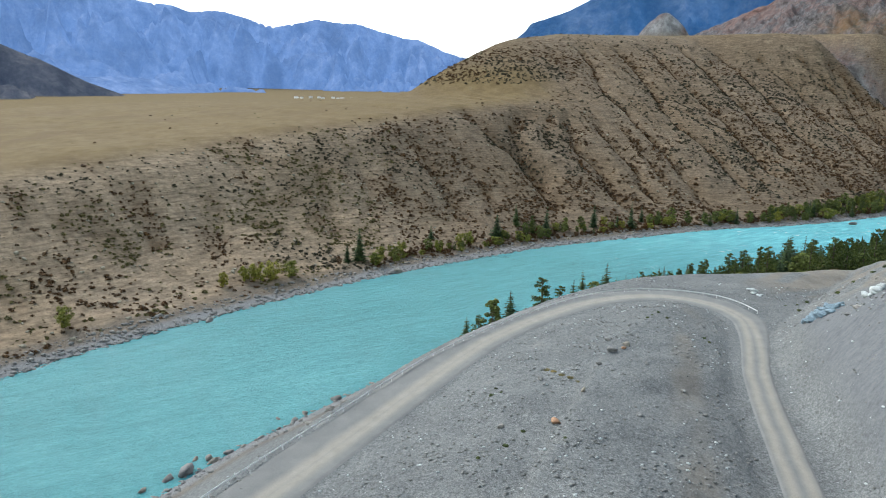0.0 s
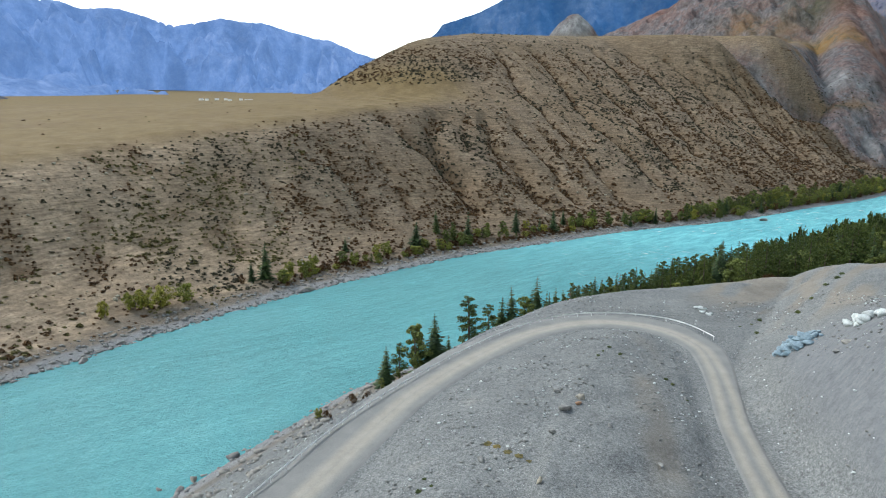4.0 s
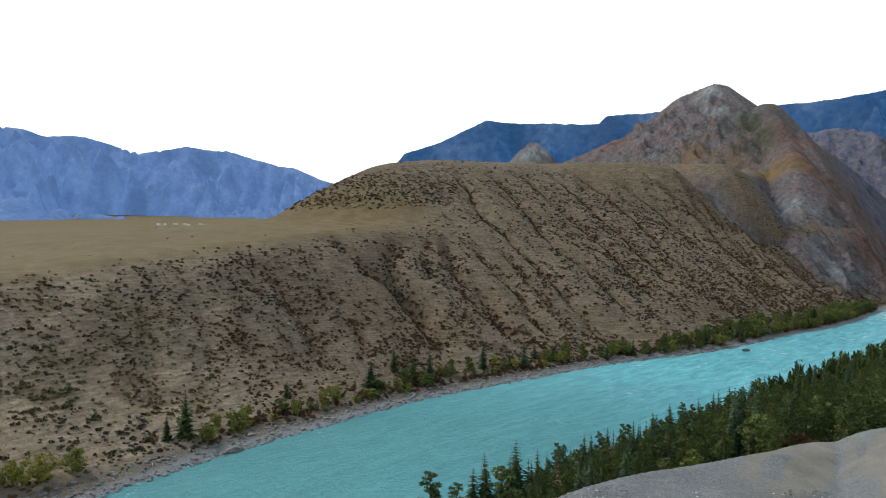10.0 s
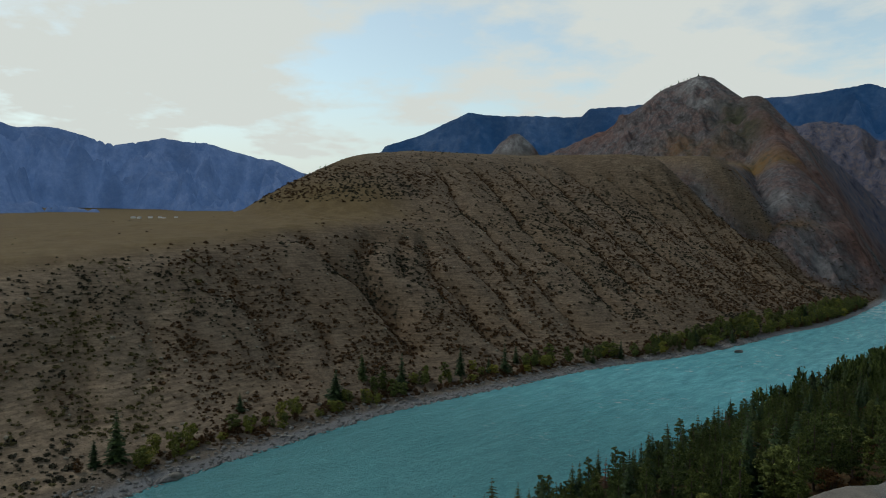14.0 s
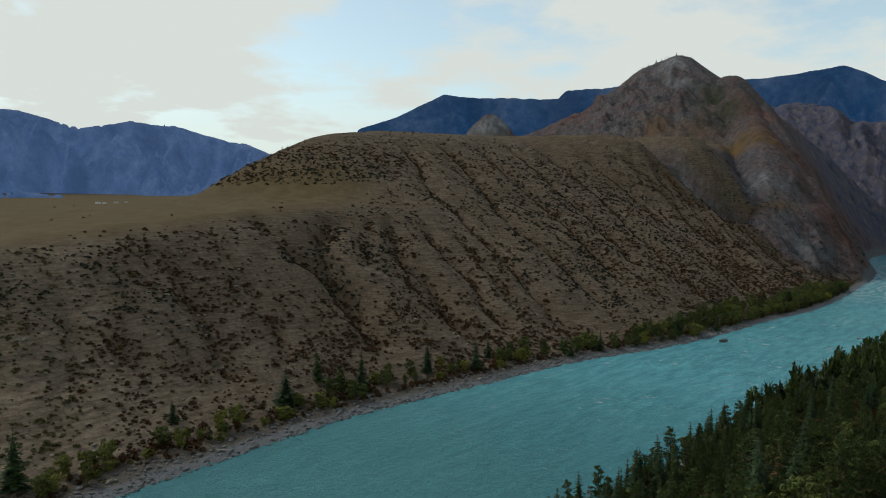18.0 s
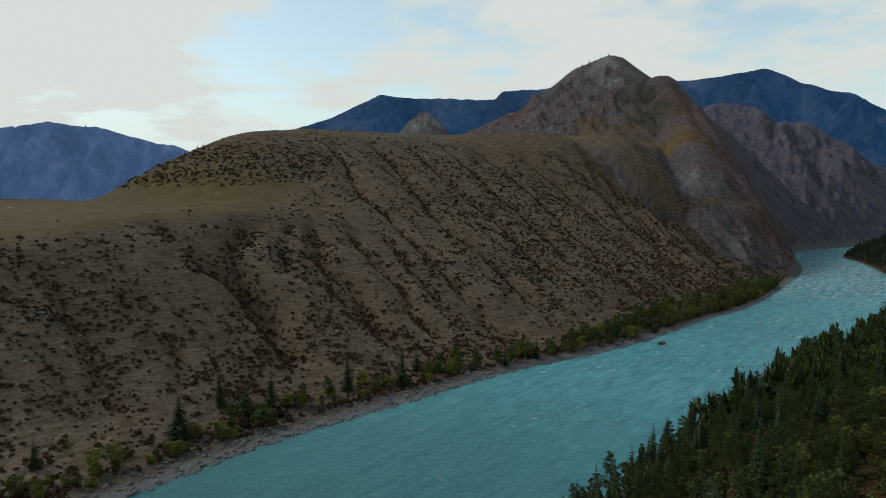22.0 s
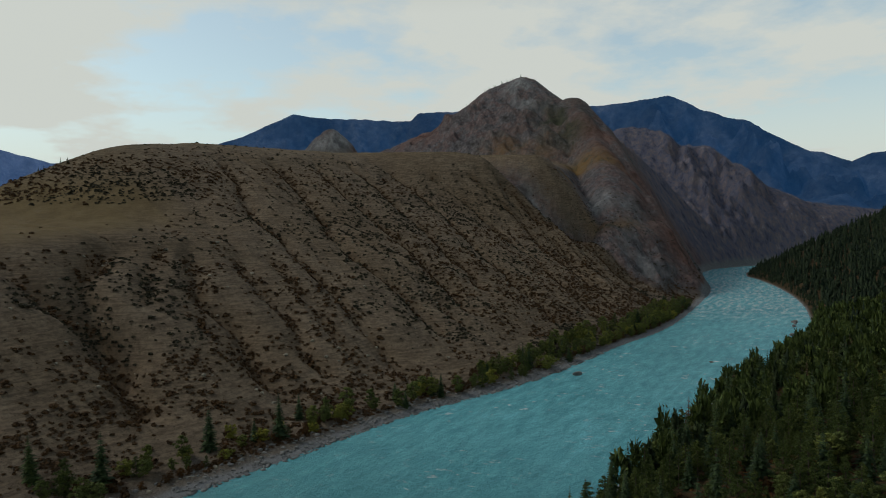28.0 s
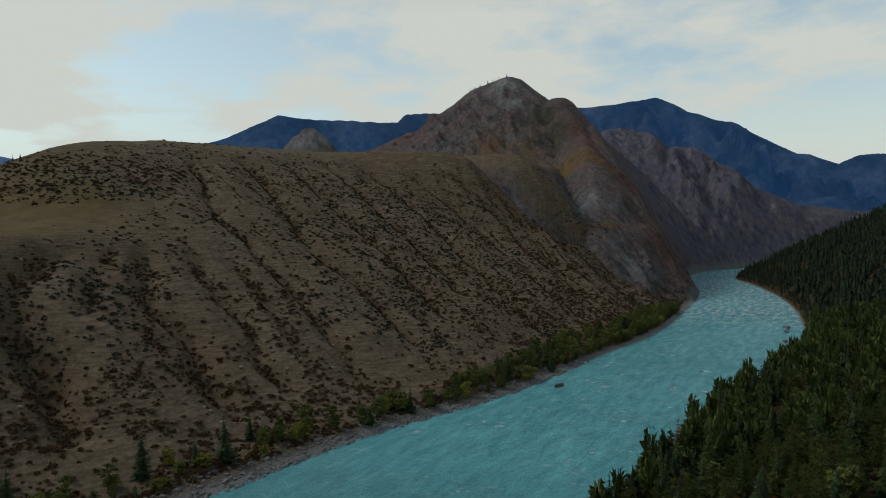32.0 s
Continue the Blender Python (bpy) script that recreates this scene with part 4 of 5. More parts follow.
def clump_meshes(seed, leaves, stems=1, wide=0.3, low=0.3, blobs=16, per=70, leaf=0.035, tall=1.0):
    """A tree or bush one unit high with forking limbs and a crown of leaf sprays in uneven clumps."""
    r = random.Random(seed)
    verts, faces, ends = [], [], []
    for n in range(stems):
        a = r.uniform(0, 6.28)
        off = 0 if stems == 1 else r.uniform(0.03, wide * 0.5)
        x0, y0 = off * math.cos(a), off * math.sin(a)
        top = tall * r.uniform(0.8, 0.95)
        lean = r.uniform(0, 0.08)
        mid = (x0 * 1.3 + lean * 0.4, y0 * 1.3, top * 0.5)
        end = (x0 * 1.8 + lean, y0 * 1.8, top)
        tube(verts, faces, [(x0, y0, -0.04), mid, end], [0.018 / stems**0.4, 0.011 / stems**0.4, 0.002], 5)
        for k in range(max(2, blobs // stems)):
            t = low + (1 - low) * (k + r.random()) / max(2, blobs // stems)
            a2 = r.uniform(0, 6.28)
            fat = math.sin(math.pi * min(0.93, max(0.12, (t - low) / (1.02 - low)))) ** 0.7
            d = wide * fat * r.uniform(0.25, 1.0) / (1 if stems == 1 else 1.6)
            cx, cy = x0 * (1 + 0.8 * t), y0 * (1 + 0.8 * t)
            p = (cx + d * math.cos(a2), cy + d * math.sin(a2), top * t + 0.02)
            tube(verts, faces, [(cx, cy, top * t * 0.85), p], [0.006, 0.001], 4)
            ends.append((p, wide * r.uniform(0.22, 0.42) * (0.6 + 0.4 * fat)))
    trunk = mesh_of("trunk", verts, faces, M_BARK)
    verts, faces = [], []
    for (px, py, pz), rad in ends:
        for k in range(per):
            u, v, w = (r.gauss(0, 1) for _ in range(3))
            s = rad * r.uniform(0.5, 1.0) / math.sqrt(u * u + v * v + w * w + 1e-6)
            c = Vector((px + u * s, py + v * s, max(0.02, pz + w * s * 0.8)))
            n = Vector((u + r.uniform(-1, 1), v + r.uniform(-1, 1), w + r.uniform(-0.5, 1.2))).normalized()
            t1 = n.orthogonal().normalized() @ Matrix.Rotation(r.uniform(0, 6.28), 3, n)
            t2 = n.cross(t1)
            q, b = leaf * r.uniform(0.6, 1.4), len(verts)
            verts += [c + t1 * q, c + t2 * q * 0.6, c - t1 * q, c - t2 * q * 0.6]
            faces.append((b, b + 1, b + 2, b + 3))
    return trunk, mesh_of("crown", verts, faces, leaves)


def larch_meshes(seed, wide):
    """A larch or young pine one unit high: a soft cone of tufted boughs that thin towards the tip."""
    r = random.Random(seed)
    verts, faces, tips = [], [], []
    tube(verts, faces, [(0, 0, -0.04), (0.005, 0.003, 0.5), (0, 0, 0.98)], [0.016, 0.010, 0.002])
    for n in range(58):
        z = 0.07 + 0.9 * (n + r.random()) / 58
        a = r.uniform(0, 6.28)
        ln = (wide * (1 - z) ** 0.62 * min(1, 0.55 + 1.5 * z) + 0.015) * r.uniform(0.6, 1.12)
        tip = (ln * math.cos(a), ln * math.sin(a), z + ln * r.uniform(-0.25, 0.2))
        tube(verts, faces, [(0, 0, z), tip], [0.004, 0.001], 3)
        for t in (1.0, 0.72, 0.45):
            tips.append(((tip[0] * t, tip[1] * t, z + (tip[2] - z) * t), 0.02 + 0.115 * ln))
    trunk = mesh_of("trunk", verts, faces, M_BARK)
    verts, faces = [], []
    for p, rad in tips:
        for k in range(18):
            d = Vector((r.gauss(0, 1), r.gauss(0, 1), r.gauss(0.25, 0.7))).normalized()
            c = Vector(p) + d * rad * r.uniform(0.1, 0.7)
            s = d.orthogonal().normalized() @ Matrix.Rotation(r.uniform(0, 6.28), 3, d)
            b, q = len(verts), rad * r.uniform(0.5, 1.0)
            verts += [c - s * q * 0.3, c + s * q * 0.3, c + d * q * 1.15]
            faces.append((b, b + 1, b + 2))
    return trunk, mesh_of("crown", verts, faces, M_PINE)


M_DEAD = leafy("dead_needles", (0.075, 0.04, 0.025), (0.15, 0.085, 0.05))
KINDS = {
    "spruce": [spruce_meshes(n, M_SPRUCE, s, l, w, g) for n, (s, l, w, g) in enumerate(((0.21, 30, 0.03, 0), (0.17, 32, 0.06, 0.05), (0.245, 28, 0.02, 0), (0.19, 30, 0.08, 0.1)))],
    "larch": [larch_meshes(20 + n, w) for n, w in enumerate((0.23, 0.19, 0.27, 0.21))],
    "pine": [larch_meshes(40 + n, w) for n, w in enumerate((0.16, 0.14, 0.18))],
    "birch": [clump_meshes(60 + n, M_LEAF, 1, w, 0.14, 36, 84, 0.021) for n, w in enumerate((0.25, 0.31, 0.22))],
    "willow": [clump_meshes(70 + n, M_WILLOW, 7, w, 0.06, 44, 74, 0.028) for n, w in enumerate((0.45, 0.55, 0.38))],
    "dead": [spruce_meshes(80, M_DEAD, 0.16, 24, 0.1, 0.25)],
    "rust": [clump_meshes(90 + n, M_RUST, 6, 0.55, 0.06, 26, 60, 0.034) for n in range(2)],
}
LABELS = {
    "spruce": ("spruce", "dark green spruce with drooping boughs on the river bank", "tree"),
    "larch": ("larch", "green larch with a broad airy crown on the bank", "tree"),
    "pine": ("pine", "tall green pine with an open tufted crown", "tree"),
    "birch": ("birch", "yellow-green birch with small leaves on the bank", "tree"),
    "willow": ("willow_bush", "yellow-green willow bush with several stems by the water", "bush"),
    "dead": ("dead_spruce", "dead brown spruce with bare thinning boughs", "tree"),
    "rust": ("autumn_bush", "rust-brown autumn bush with thin stems", "bush"),
}
MASTER = {}
rng = np.random.default_rng(7)


def plant(kind, x, y, tall, group, z=None, fat=1.0):
    which = int(rng.integers(len(KINDS[kind])))
    z = height(x, y) if z is None else z
    m = Matrix.Translation((x, y, z - 0.1)) @ pose(0, 0, 0, rng.uniform(-2, 2), rng.uniform(-2, 2), rng.uniform(0, 360)) @ Matrix.Diagonal((tall * fat, tall * fat, tall, 1))
    if (kind, which, group) in MASTER:
        first = MASTER[kind, which, group]
        return copy_thing(first, m @ Matrix.Diagonal((*(1 / v for v in first.scale), 1)))
    name, label, category = LABELS[kind]
    ob = thing(name, 0, 0, 0, label, category, group)
    trunk, crown = KINDS[kind][which]
    part("trunk", trunk, ob)
    part("crown", crown, ob)
    ob.matrix_basis = m
    MASTER[kind, which, group] = ob
    return ob


def plant_all(spec, group):
    for kind, x, y, tall, fat in spec:
        plant(kind, x, y, tall, group, None, fat)


# far bank: single spruces and willows
G_FAR = "trees along the far bank"
plant_all([("spruce", -87.2, 266.5, 17.7, 1.38), ("spruce", -22.5, 337, 14.8, 1.50), ("spruce", 7, 358, 17.7, 1.25), ("spruce", 37.5, 380.3, 15.5, 1.25), ("spruce", 53, 385.6, 9.5, 1.3),
           ("spruce", 62, 388.2, 17.5, 0.95), ("spruce", -11.6, 358.3, 14.2, 1.25), ("spruce", -58, 312, 8.3, 1.25), ("spruce", 71, 405, 10.6, 1.25), ("larch", -2, 353, 11.8, 1.25), ("spruce", -92, 262, 9.4, 1.38)], G_FAR)
plant_all([("willow", -125.7, 219, 7.5, 1), ("willow", -120.7, 221.5, 9, 1), ("willow", -115.5, 225.5, 8.5, 1.1), ("willow", -109.5, 232, 8, 1), ("willow", -131, 209, 6.5, 0.9), ("willow", -161, 152, 8, 0.8),
           ("willow", -78.3, 276.5, 6.5, 1), ("willow", -73.2, 279, 7, 0.8), ("willow", -69.2, 284.5, 8, 0.8), ("willow", -51.2, 298, 7.5, 0.7), ("willow", -41.8, 312, 7.5, 0.8), ("willow", -36.4, 316, 8, 0.8)], "willow bushes on the far bank")
plant_all([("willow", -17, 337, 5, 1), ("birch", -6, 346.5, 9, 1), ("birch", -1.6, 352, 10, 1.1), ("rust", 2, 352, 5, 1), ("birch", 18.9, 367, 10, 1), ("willow", 13, 364, 6, 1.1), ("birch", 28.9, 374, 9, 1.2),
           ("willow", 45, 388, 6, 1), ("birch", 75.7, 398, 9, 1.2), ("birch", 82, 404, 11, 1), ("willow", 89.5, 405, 7, 1.1), ("rust", -30, 330, 4, 1), ("rust", -95, 258, 4, 1.1), ("rust", -60, 296, 3.5, 1)], G_FAR)


def far_wood():
    """The belt of small trees at the foot of the hill."""
    line = FAR_SHORE
    run = np.r_[0, np.cumsum(np.linalg.norm(np.diff(line, axis=0), axis=1))]
    for k in range(300):
        s = S0 + 425 + 450 * ((k + rng.random()) / 300) ** 0.9
        dense = min(1.0, 0.3 + (s - S0 - 425) / 160)
        if rng.random() > dense:
            continue
        d = 9 - 3.5 * dense + rng.random() ** 1.2 * (7 + 14 * dense)
        n = np.searchsorted(run, s) - 1
        t = (line[n + 1] - line[n]) / np.linalg.norm(line[n + 1] - line[n])
        p = line[n] + t * (s - run[n]) + np.array([-t[1], t[0]]) * d
        u = rng.random()
        kind = "spruce" if u < 0.10 else "birch" if u < 0.55 else "willow" if u < 0.66 else "rust" if u < 0.86 else "larch"
        tall = {"spruce": 10.5, "birch": 9.5, "willow": 7, "larch": 9.5, "rust": 4.5}[kind] * rng.uniform(0.65, 1.2)
        plant(kind, p[0], p[1], tall, G_FAR, None, rng.uniform(1.1, 1.5))


far_wood()


def far_brush():
    """Bushes and low trees between the single spruces of the far bank."""
    line = FAR_SHORE
    run = np.r_[0, np.cumsum(np.linalg.norm(np.diff(line, axis=0), axis=1))]
    for k in range(120):
        s = S0 + 205 + 225 * (k + rng.random()) / 120
        n = np.searchsorted(run, s) - 1
        t = (line[n + 1] - line[n]) / np.linalg.norm(line[n + 1] - line[n])
        p = line[n] + t * (s - run[n]) + np.array([-t[1], t[0]]) * (10 + 11 * rng.random())
        u = rng.random()
        kind = "rust" if u < 0.6 else "birch" if u < 0.76 else "willow" if u < 0.92 else "larch"
        plant(kind, p[0], p[1], {"rust": 2.8, "birch": 6, "willow": 4.5, "larch": 6}[kind] * rng.uniform(0.6, 1.25), G_FAR, None, rng.uniform(1.1, 1.6))


far_brush()


# near bank: the first trees by the bend, then the wood
G_NEAR = "trees on the near bank"
plant_all([("spruce", -19.5, 150.5, 11.9, 1.33), ("larch", -16, 155.5, 11.2, 1.33), ("birch", -11.2, 156.5, 17.5, 1.05), ("spruce", -5.8, 158, 17.5, 1.47), ("pine", 4.5, 176, 19.4, 1.62), ("spruce", -2, 163, 10.0, 1.33),
           ("larch", 10.3, 174, 15.0, 1.33), ("spruce", 14.9, 186, 16.2, 1.33), ("spruce", 18.5, 186, 18.8, 1.33), ("birch", 23.3, 191, 15.0, 0.95), ("spruce", 27, 190, 20.0, 1.33), ("rust", -9, 149, 3.5, 1),
           ("rust", 3, 165, 3.5, 1.2), ("rust", 12, 168, 4.5, 1.1), ("birch", -20, 146, 4, 1), ("rust", -27, 140, 3, 1), ("rust", -32, 131, 2.6, 1.2), ("willow", -35, 134, 3, 1), ("rust", -23, 138, 2.5, 1.2)], G_NEAR)


def low_tree(n_side, layers, seed):
    """A small conifer for the deep wood: ragged star-shaped skirts, one over the other."""
    r = random.Random(seed)
    v, f = [], []
    for k in range(layers):
        u = k / layers
        z0, z1 = 0.05 + 0.86 * u, min(1.0, 0.05 + 0.86 * u + 2.1 / layers)
        rad = 0.2 * (1 - u) ** 0.85 + 0.012
        b, m = len(v), 2 * n_side
        v.append((0, 0, z1))
        for q in range(m):
            a = 6.283 * q / m + r.uniform(-0.16, 0.16) + k * 0.7
            w = rad * (r.uniform(0.8, 1.25) if q % 2 else r.uniform(0.3, 0.55))
            v.append((w * math.cos(a), w * math.sin(a), z0 + (0 if q % 2 else 0.03) + r.uniform(-0.02, 0.02)))
        f += [(b, b + 1 + q, b + 1 + (q + 1) % m) for q in range(m)]
    return np.array(v), np.array(f)


def soft_tree(seed):
    """A soft cone of needle tufts for the deep wood."""
    r = random.Random(seed)
    v, f = [], []
    for k in range(70):
        z = 0.08 + 0.9 * (k + r.random()) / 70
        a, ln = r.uniform(0, 6.28), 0.2 * (1 - z) ** 0.65 * r.uniform(0.55, 1.1) + 0.01
        c = Vector((ln * math.cos(a), ln * math.sin(a), z))
        for n in range(3):
            d = Vector((math.cos(a) + r.gauss(0, 0.7), math.sin(a) + r.gauss(0, 0.7), r.gauss(0.3, 0.6))).normalized()
            t = d.orthogonal().normalized() @ Matrix.Rotation(r.uniform(0, 6.28), 3, d)
            q, b = 0.045 + 0.2 * ln, len(v)
            v += [c - t * q * 0.5, c + t * q * 0.5, c + d * q * 1.3]
            f.append((b, b + 1, b + 2))
    return np.array([tuple(p) for p in v]), np.array(f)


def near_wood():
    step_m = 4.7
    xs, ys = np.meshgrid(np.arange(-10, 470, step_m), np.arange(120, 560, step_m))
    xs, ys = (a + rng.uniform(-0.45, 0.45, a.shape) * step_m for a in (xs, ys))
    xs, ys = xs.ravel(), ys.ravel()
    d, s = along(NEAR_SHORE, xs, ys)
    e, _ = along(BENCH_EDGE, xs, ys)
    ok = (d < -4) & (d > -150) & (s - S1 > 98) & (xs > 24)
    xs, ys, d, s, e = xs[ok], ys[ok], -d[ok], s[ok], e[ok]
    z, zone = terrain(xs, ys)
    gap = fbm(xs / 38, ys / 38, 3, 151)
    keep = (zone["bench"] < 0.35) & (rng.random(len(xs)) < np.where((gap > 0.06) & (d > 26), 0.4, 0.95))
    counts = {"spruce": 0, "larch": 0, "pine": 0, "birch": 0, "dead": 0, "rust": 0}
    far_p, far_s, low_p, low_s = [], [], [], []
    for x, y, dd, zz, ee in zip(xs[keep], ys[keep], d[keep], z[keep], e[keep]):
        edge = dd < 16
        u = rng.random()
        kind = ("spruce" if u < 0.52 else "larch" if u < 0.74 else "pine" if u < 0.84 else "birch" if u < 0.97 else "dead") if edge else \
               ("spruce" if u < 0.17 else "larch" if u < 0.66 else "pine" if u < 0.80 else "birch" if u < 0.95 else "rust" if u < 0.985 else "dead")
        tall = {"spruce": 13.5, "larch": 12.5, "pine": 12.5, "birch": 9.5, "dead": 13, "rust": 4}[kind] * rng.uniform(0.62, 1.2)
        tall *= 1.0 + 0.45 * float(step(70, 25, ee)) * float(step(35, 95, x))
        if x < 330 and dd < 110 and counts[kind] < 290:
            counts[kind] += 1
            plant(kind, x, y, tall, G_NEAR, zz, rng.uniform(0.9, 1.3))
        else:
            far_p.append((x, y, zz - 0.2))
            far_s.append((tall * 1.25, tall * 1.25, tall))
    # undergrowth in the gaps
    n = 6500
    ux, uy = rng.uniform(-12, 400, n), rng.uniform(130, 480, n)
    d, s = along(NEAR_SHORE, ux, uy)
    z, zone = terrain(ux, uy)
    ok = (d < -5) & (d > -125) & (zone["bench"] < 0.25) & (s - S1 > 60)
    for k in np.nonzero(ok)[0]:
        low_p.append((ux[k], uy[k], z[k] - 0.1))
        w = rng.uniform(0.6, 1.7)
        low_s.append((w, w, w * rng.uniform(0.6, 1.1)))
    far_p, far_s = np.array(far_p), np.array(far_s)
    soft = rng.random(len(far_p)) < 0.72
    v, f = low_tree(7, 12, 5)
    tagged(new("wood", scatter_mesh("wood", far_p[~soft], far_s[~soft], v, f, M_WOODFAR, rng)), "dense dark green spruce wood on the near bank", "wood", kind="stuff")
    v, f = soft_tree(6)
    tagged(new("larch_wood", scatter_mesh("larch_wood", far_p[soft], far_s[soft], v, f, M_PINE, rng)), "dense yellow-green larch wood on the near bank", "wood", kind="stuff")
    bush = shrub_shape(9)
    tagged(new("undergrowth", scatter_mesh("undergrowth", low_p, low_s, *bush, M_RUST, rng)), "rust-brown autumn undergrowth between the trees", "undergrowth", kind="stuff")


def shrub_shape(seed, n=26):
    """A low cushion of leaf sprays."""
    r = random.Random(seed)
    v, f = [], []
    for k in range(n):
        a, t = r.uniform(0, 6.28), r.random()
        el = math.acos(1 - t * 0.97)
        c = Vector((math.sin(el) * math.cos(a), math.sin(el) * math.sin(a), math.cos(el))) * r.uniform(0.5, 0.85)
        nrm = (c + Vector((r.uniform(-0.6, 0.6), r.uniform(-0.6, 0.6), r.uniform(-0.2, 0.6)))).normalized()
        t1 = nrm.orthogonal().normalized() @ Matrix.Rotation(r.uniform(0, 6.28), 3, nrm)
        t2 = nrm.cross(t1)
        q, b = r.uniform(0.35, 0.6), len(v)
        v += [c + t1 * q, c - t1 * q * 0.5 + t2 * q * 0.8, c - t1 * q * 0.5 - t2 * q * 0.8]
        f.append((b, b + 1, b + 2))
    return np.array([tuple(p) for p in v]), np.array(f)


near_wood()


def hill_wood():
    """The wooded hill on the near side further down the river."""
    n = 11000
    x, y = rng.uniform(400, 1150, n), rng.uniform(420, 1060, n)
    d, s = along(NEAR_SHORE, x, y)
    ok = (d < -3.5) & (d > -330)
    x, y = x[ok], y[ok]
    z, _ = terrain(x, y)
    tall = rng.uniform(7, 14, len(x)) * (0.55 + 0.45 * step(4, 22, -d[ok]))
    v, f = low_tree(4, 6, 8)
    me = scatter_mesh("hill_wood", np.stack([x, y, z - 0.3], -1), np.stack([tall * 1.2, tall * 1.2, tall], -1), v, f, M_HILLWOOD, rng)
    tagged(new("hill_wood", me), "dark conifer wood covering the hill downstream", "wood", kind="stuff")


hill_wood()


# ---- shrubs on the dry slopes ----
def shrubs():
    n = 210000
    x, y = rng.uniform(-330, 640, n), rng.uniform(60, 830, n)
    d, s = along(FAR_SHORE, x, y)
    ok = (d > 9) & (d < 420)
    x, y, d, s = x[ok], y[ok], d[ok], s[ok] - S0
    z, zone = terrain(x, y)
    clump = fbm(x / 30, y / 30, 3, 161)
    fine = fbm(x / 7, y / 7, 2, 165)
    main = step(230, 330, s)
    chance = 0.07 - 0.03 * main + 0.32 * np.clip(0.1 + clump * 1.6 + fine * 1.5 - 0.12 * main, 0, 1) * (1 - 0.7 * main * step(60, 115, z))
    chance = chance + 0.9 * np.clip(zone["scrub"] - 0.15, 0, 1) + 0.25 * main * step(62, 20, z) * np.clip(0.5 + 3 * clump, 0, 1)
    chance = chance + 0.22 * step(500, 640, s) * step(150, 115, z) * np.clip(0.7 + 1.5 * fine, 0.1, 1)
    dome = step(100, 112, z) * step(150, 128, z) * step(60, 20, x) * step(550, 600, y)
    chance = np.maximum(chance, dome * 0.34)
    chance = chance * (1 - 0.8 * zone["crag"]) * (1 - 0.75 * step(150, 160, z) * (1 - zone["crag"]))
    chance = chance * np.where(dome > 0.1, 1, (1 - zone["field"]) ** 3)
    pick = rng.random(len(x)) < chance * (2.9 - 1.2 * main)
    x, y, z, s, main, clump = (a[pick] for a in (x, y, z, s, main, clump))
    red = (zone["scrub"][pick] * 0.5 + 0.34 + fbm(x / 45, y / 45, 2, 171) + 0.3 * step(60, 20, z)) > 0.42
    w = rng.uniform(0.34, 0.9, len(x)) * np.where(rng.random(len(x)) < 0.2, 1.55, 1) * (1 + 0.3 * main) * np.where((main < 0.5) & (clump > 0.15), 1.15, 1)
    sizes = np.stack([w * rng.uniform(0.95, 1.35, len(x)), w, w * rng.uniform(0.65, 1.0, len(x))], -1)
    places = np.stack([x, y, z - 0.1], -1)
    shape = shrub_shape(3, 30)
    olive = (main < 0.5) & (fbm(x / 20, y / 20, 2, 175) + rng.uniform(-0.15, 0.15, len(x)) > 0.12)
    for name, sel, mat_, label in (("shrubs", ~red & ~olive, M_SHRUB, "grey-green juniper shrubs dotted over the dry slope"), ("brown_shrubs", red & ~olive, M_SHRUB_RED, "russet-brown shrubs along the gullies of the slope"),
                                   ("olive_shrubs", olive, M_SHRUB_OLIVE, "olive-yellow low shrubs on the pale slope")):
        tagged(new(name, scatter_mesh(name, places[sel], sizes[sel], *shape, mat_, rng)), label, "shrubs", kind="stuff")


shrubs()


# ---- stones ----
def rock_mesh(seed, material, flat=0.7):
    r = np.random.default_rng(seed)
    v, f = ICO2
    v = v.copy()
    for _ in range(15):
        n = r.normal(size=3)
        n /= np.linalg.norm(n)
        cut = r.uniform(0.36, 0.72)
        over = np.maximum(v @ n - cut, 0)
        v = v - over[:, None] * n
    v *= 1.35
    v *= np.array([1.15, 0.9, flat])
    v += r.normal(size=v.shape) * 0.04
    return mesh_fast("rock", v, f, material)


ROCKS = [rock_mesh(n, M_STONE) for n in range(5)]
WET = [rock_mesh(10 + n, M_WETSTONE) for n in range(4)]
M_ORANGE = simple("rusty_rock", (0.30, 0.16, 0.09), (0.46, 0.28, 0.17), 1.0, 0.9, 0.05)
M_PALE = simple("pale_blue_rock", (0.10, 0.15, 0.185), (0.28, 0.37, 0.43), 0.8, 0.8, 0.06)
M_WHITE = simple("white_rock", (0.36, 0.39, 0.39), (0.60, 0.62, 0.61), 0.9, 0.85, 0.05)
M_LOG = simple("bleached_wood", (0.30, 0.27, 0.23), (0.46, 0.43, 0.38), 1.5, 0.9, 0.02)


def rock(name, me, x, y, size, label, group="", z=None, sink=0.25):
    ob = tagged(new(name, me), label, "rock", group)
    z = height(x, y) if z is None else z
    ob.matrix_basis = Matrix.Translation((x, y, z + size * (0.5 - sink) * 0.7)) @ pose(0, 0, 0, rng.uniform(-12, 12), rng.uniform(-12, 12), rng.uniform(0, 360)) @ Matrix.Diagonal((size * 0.6, size * 0.6, size * 0.6, 1))
    return ob


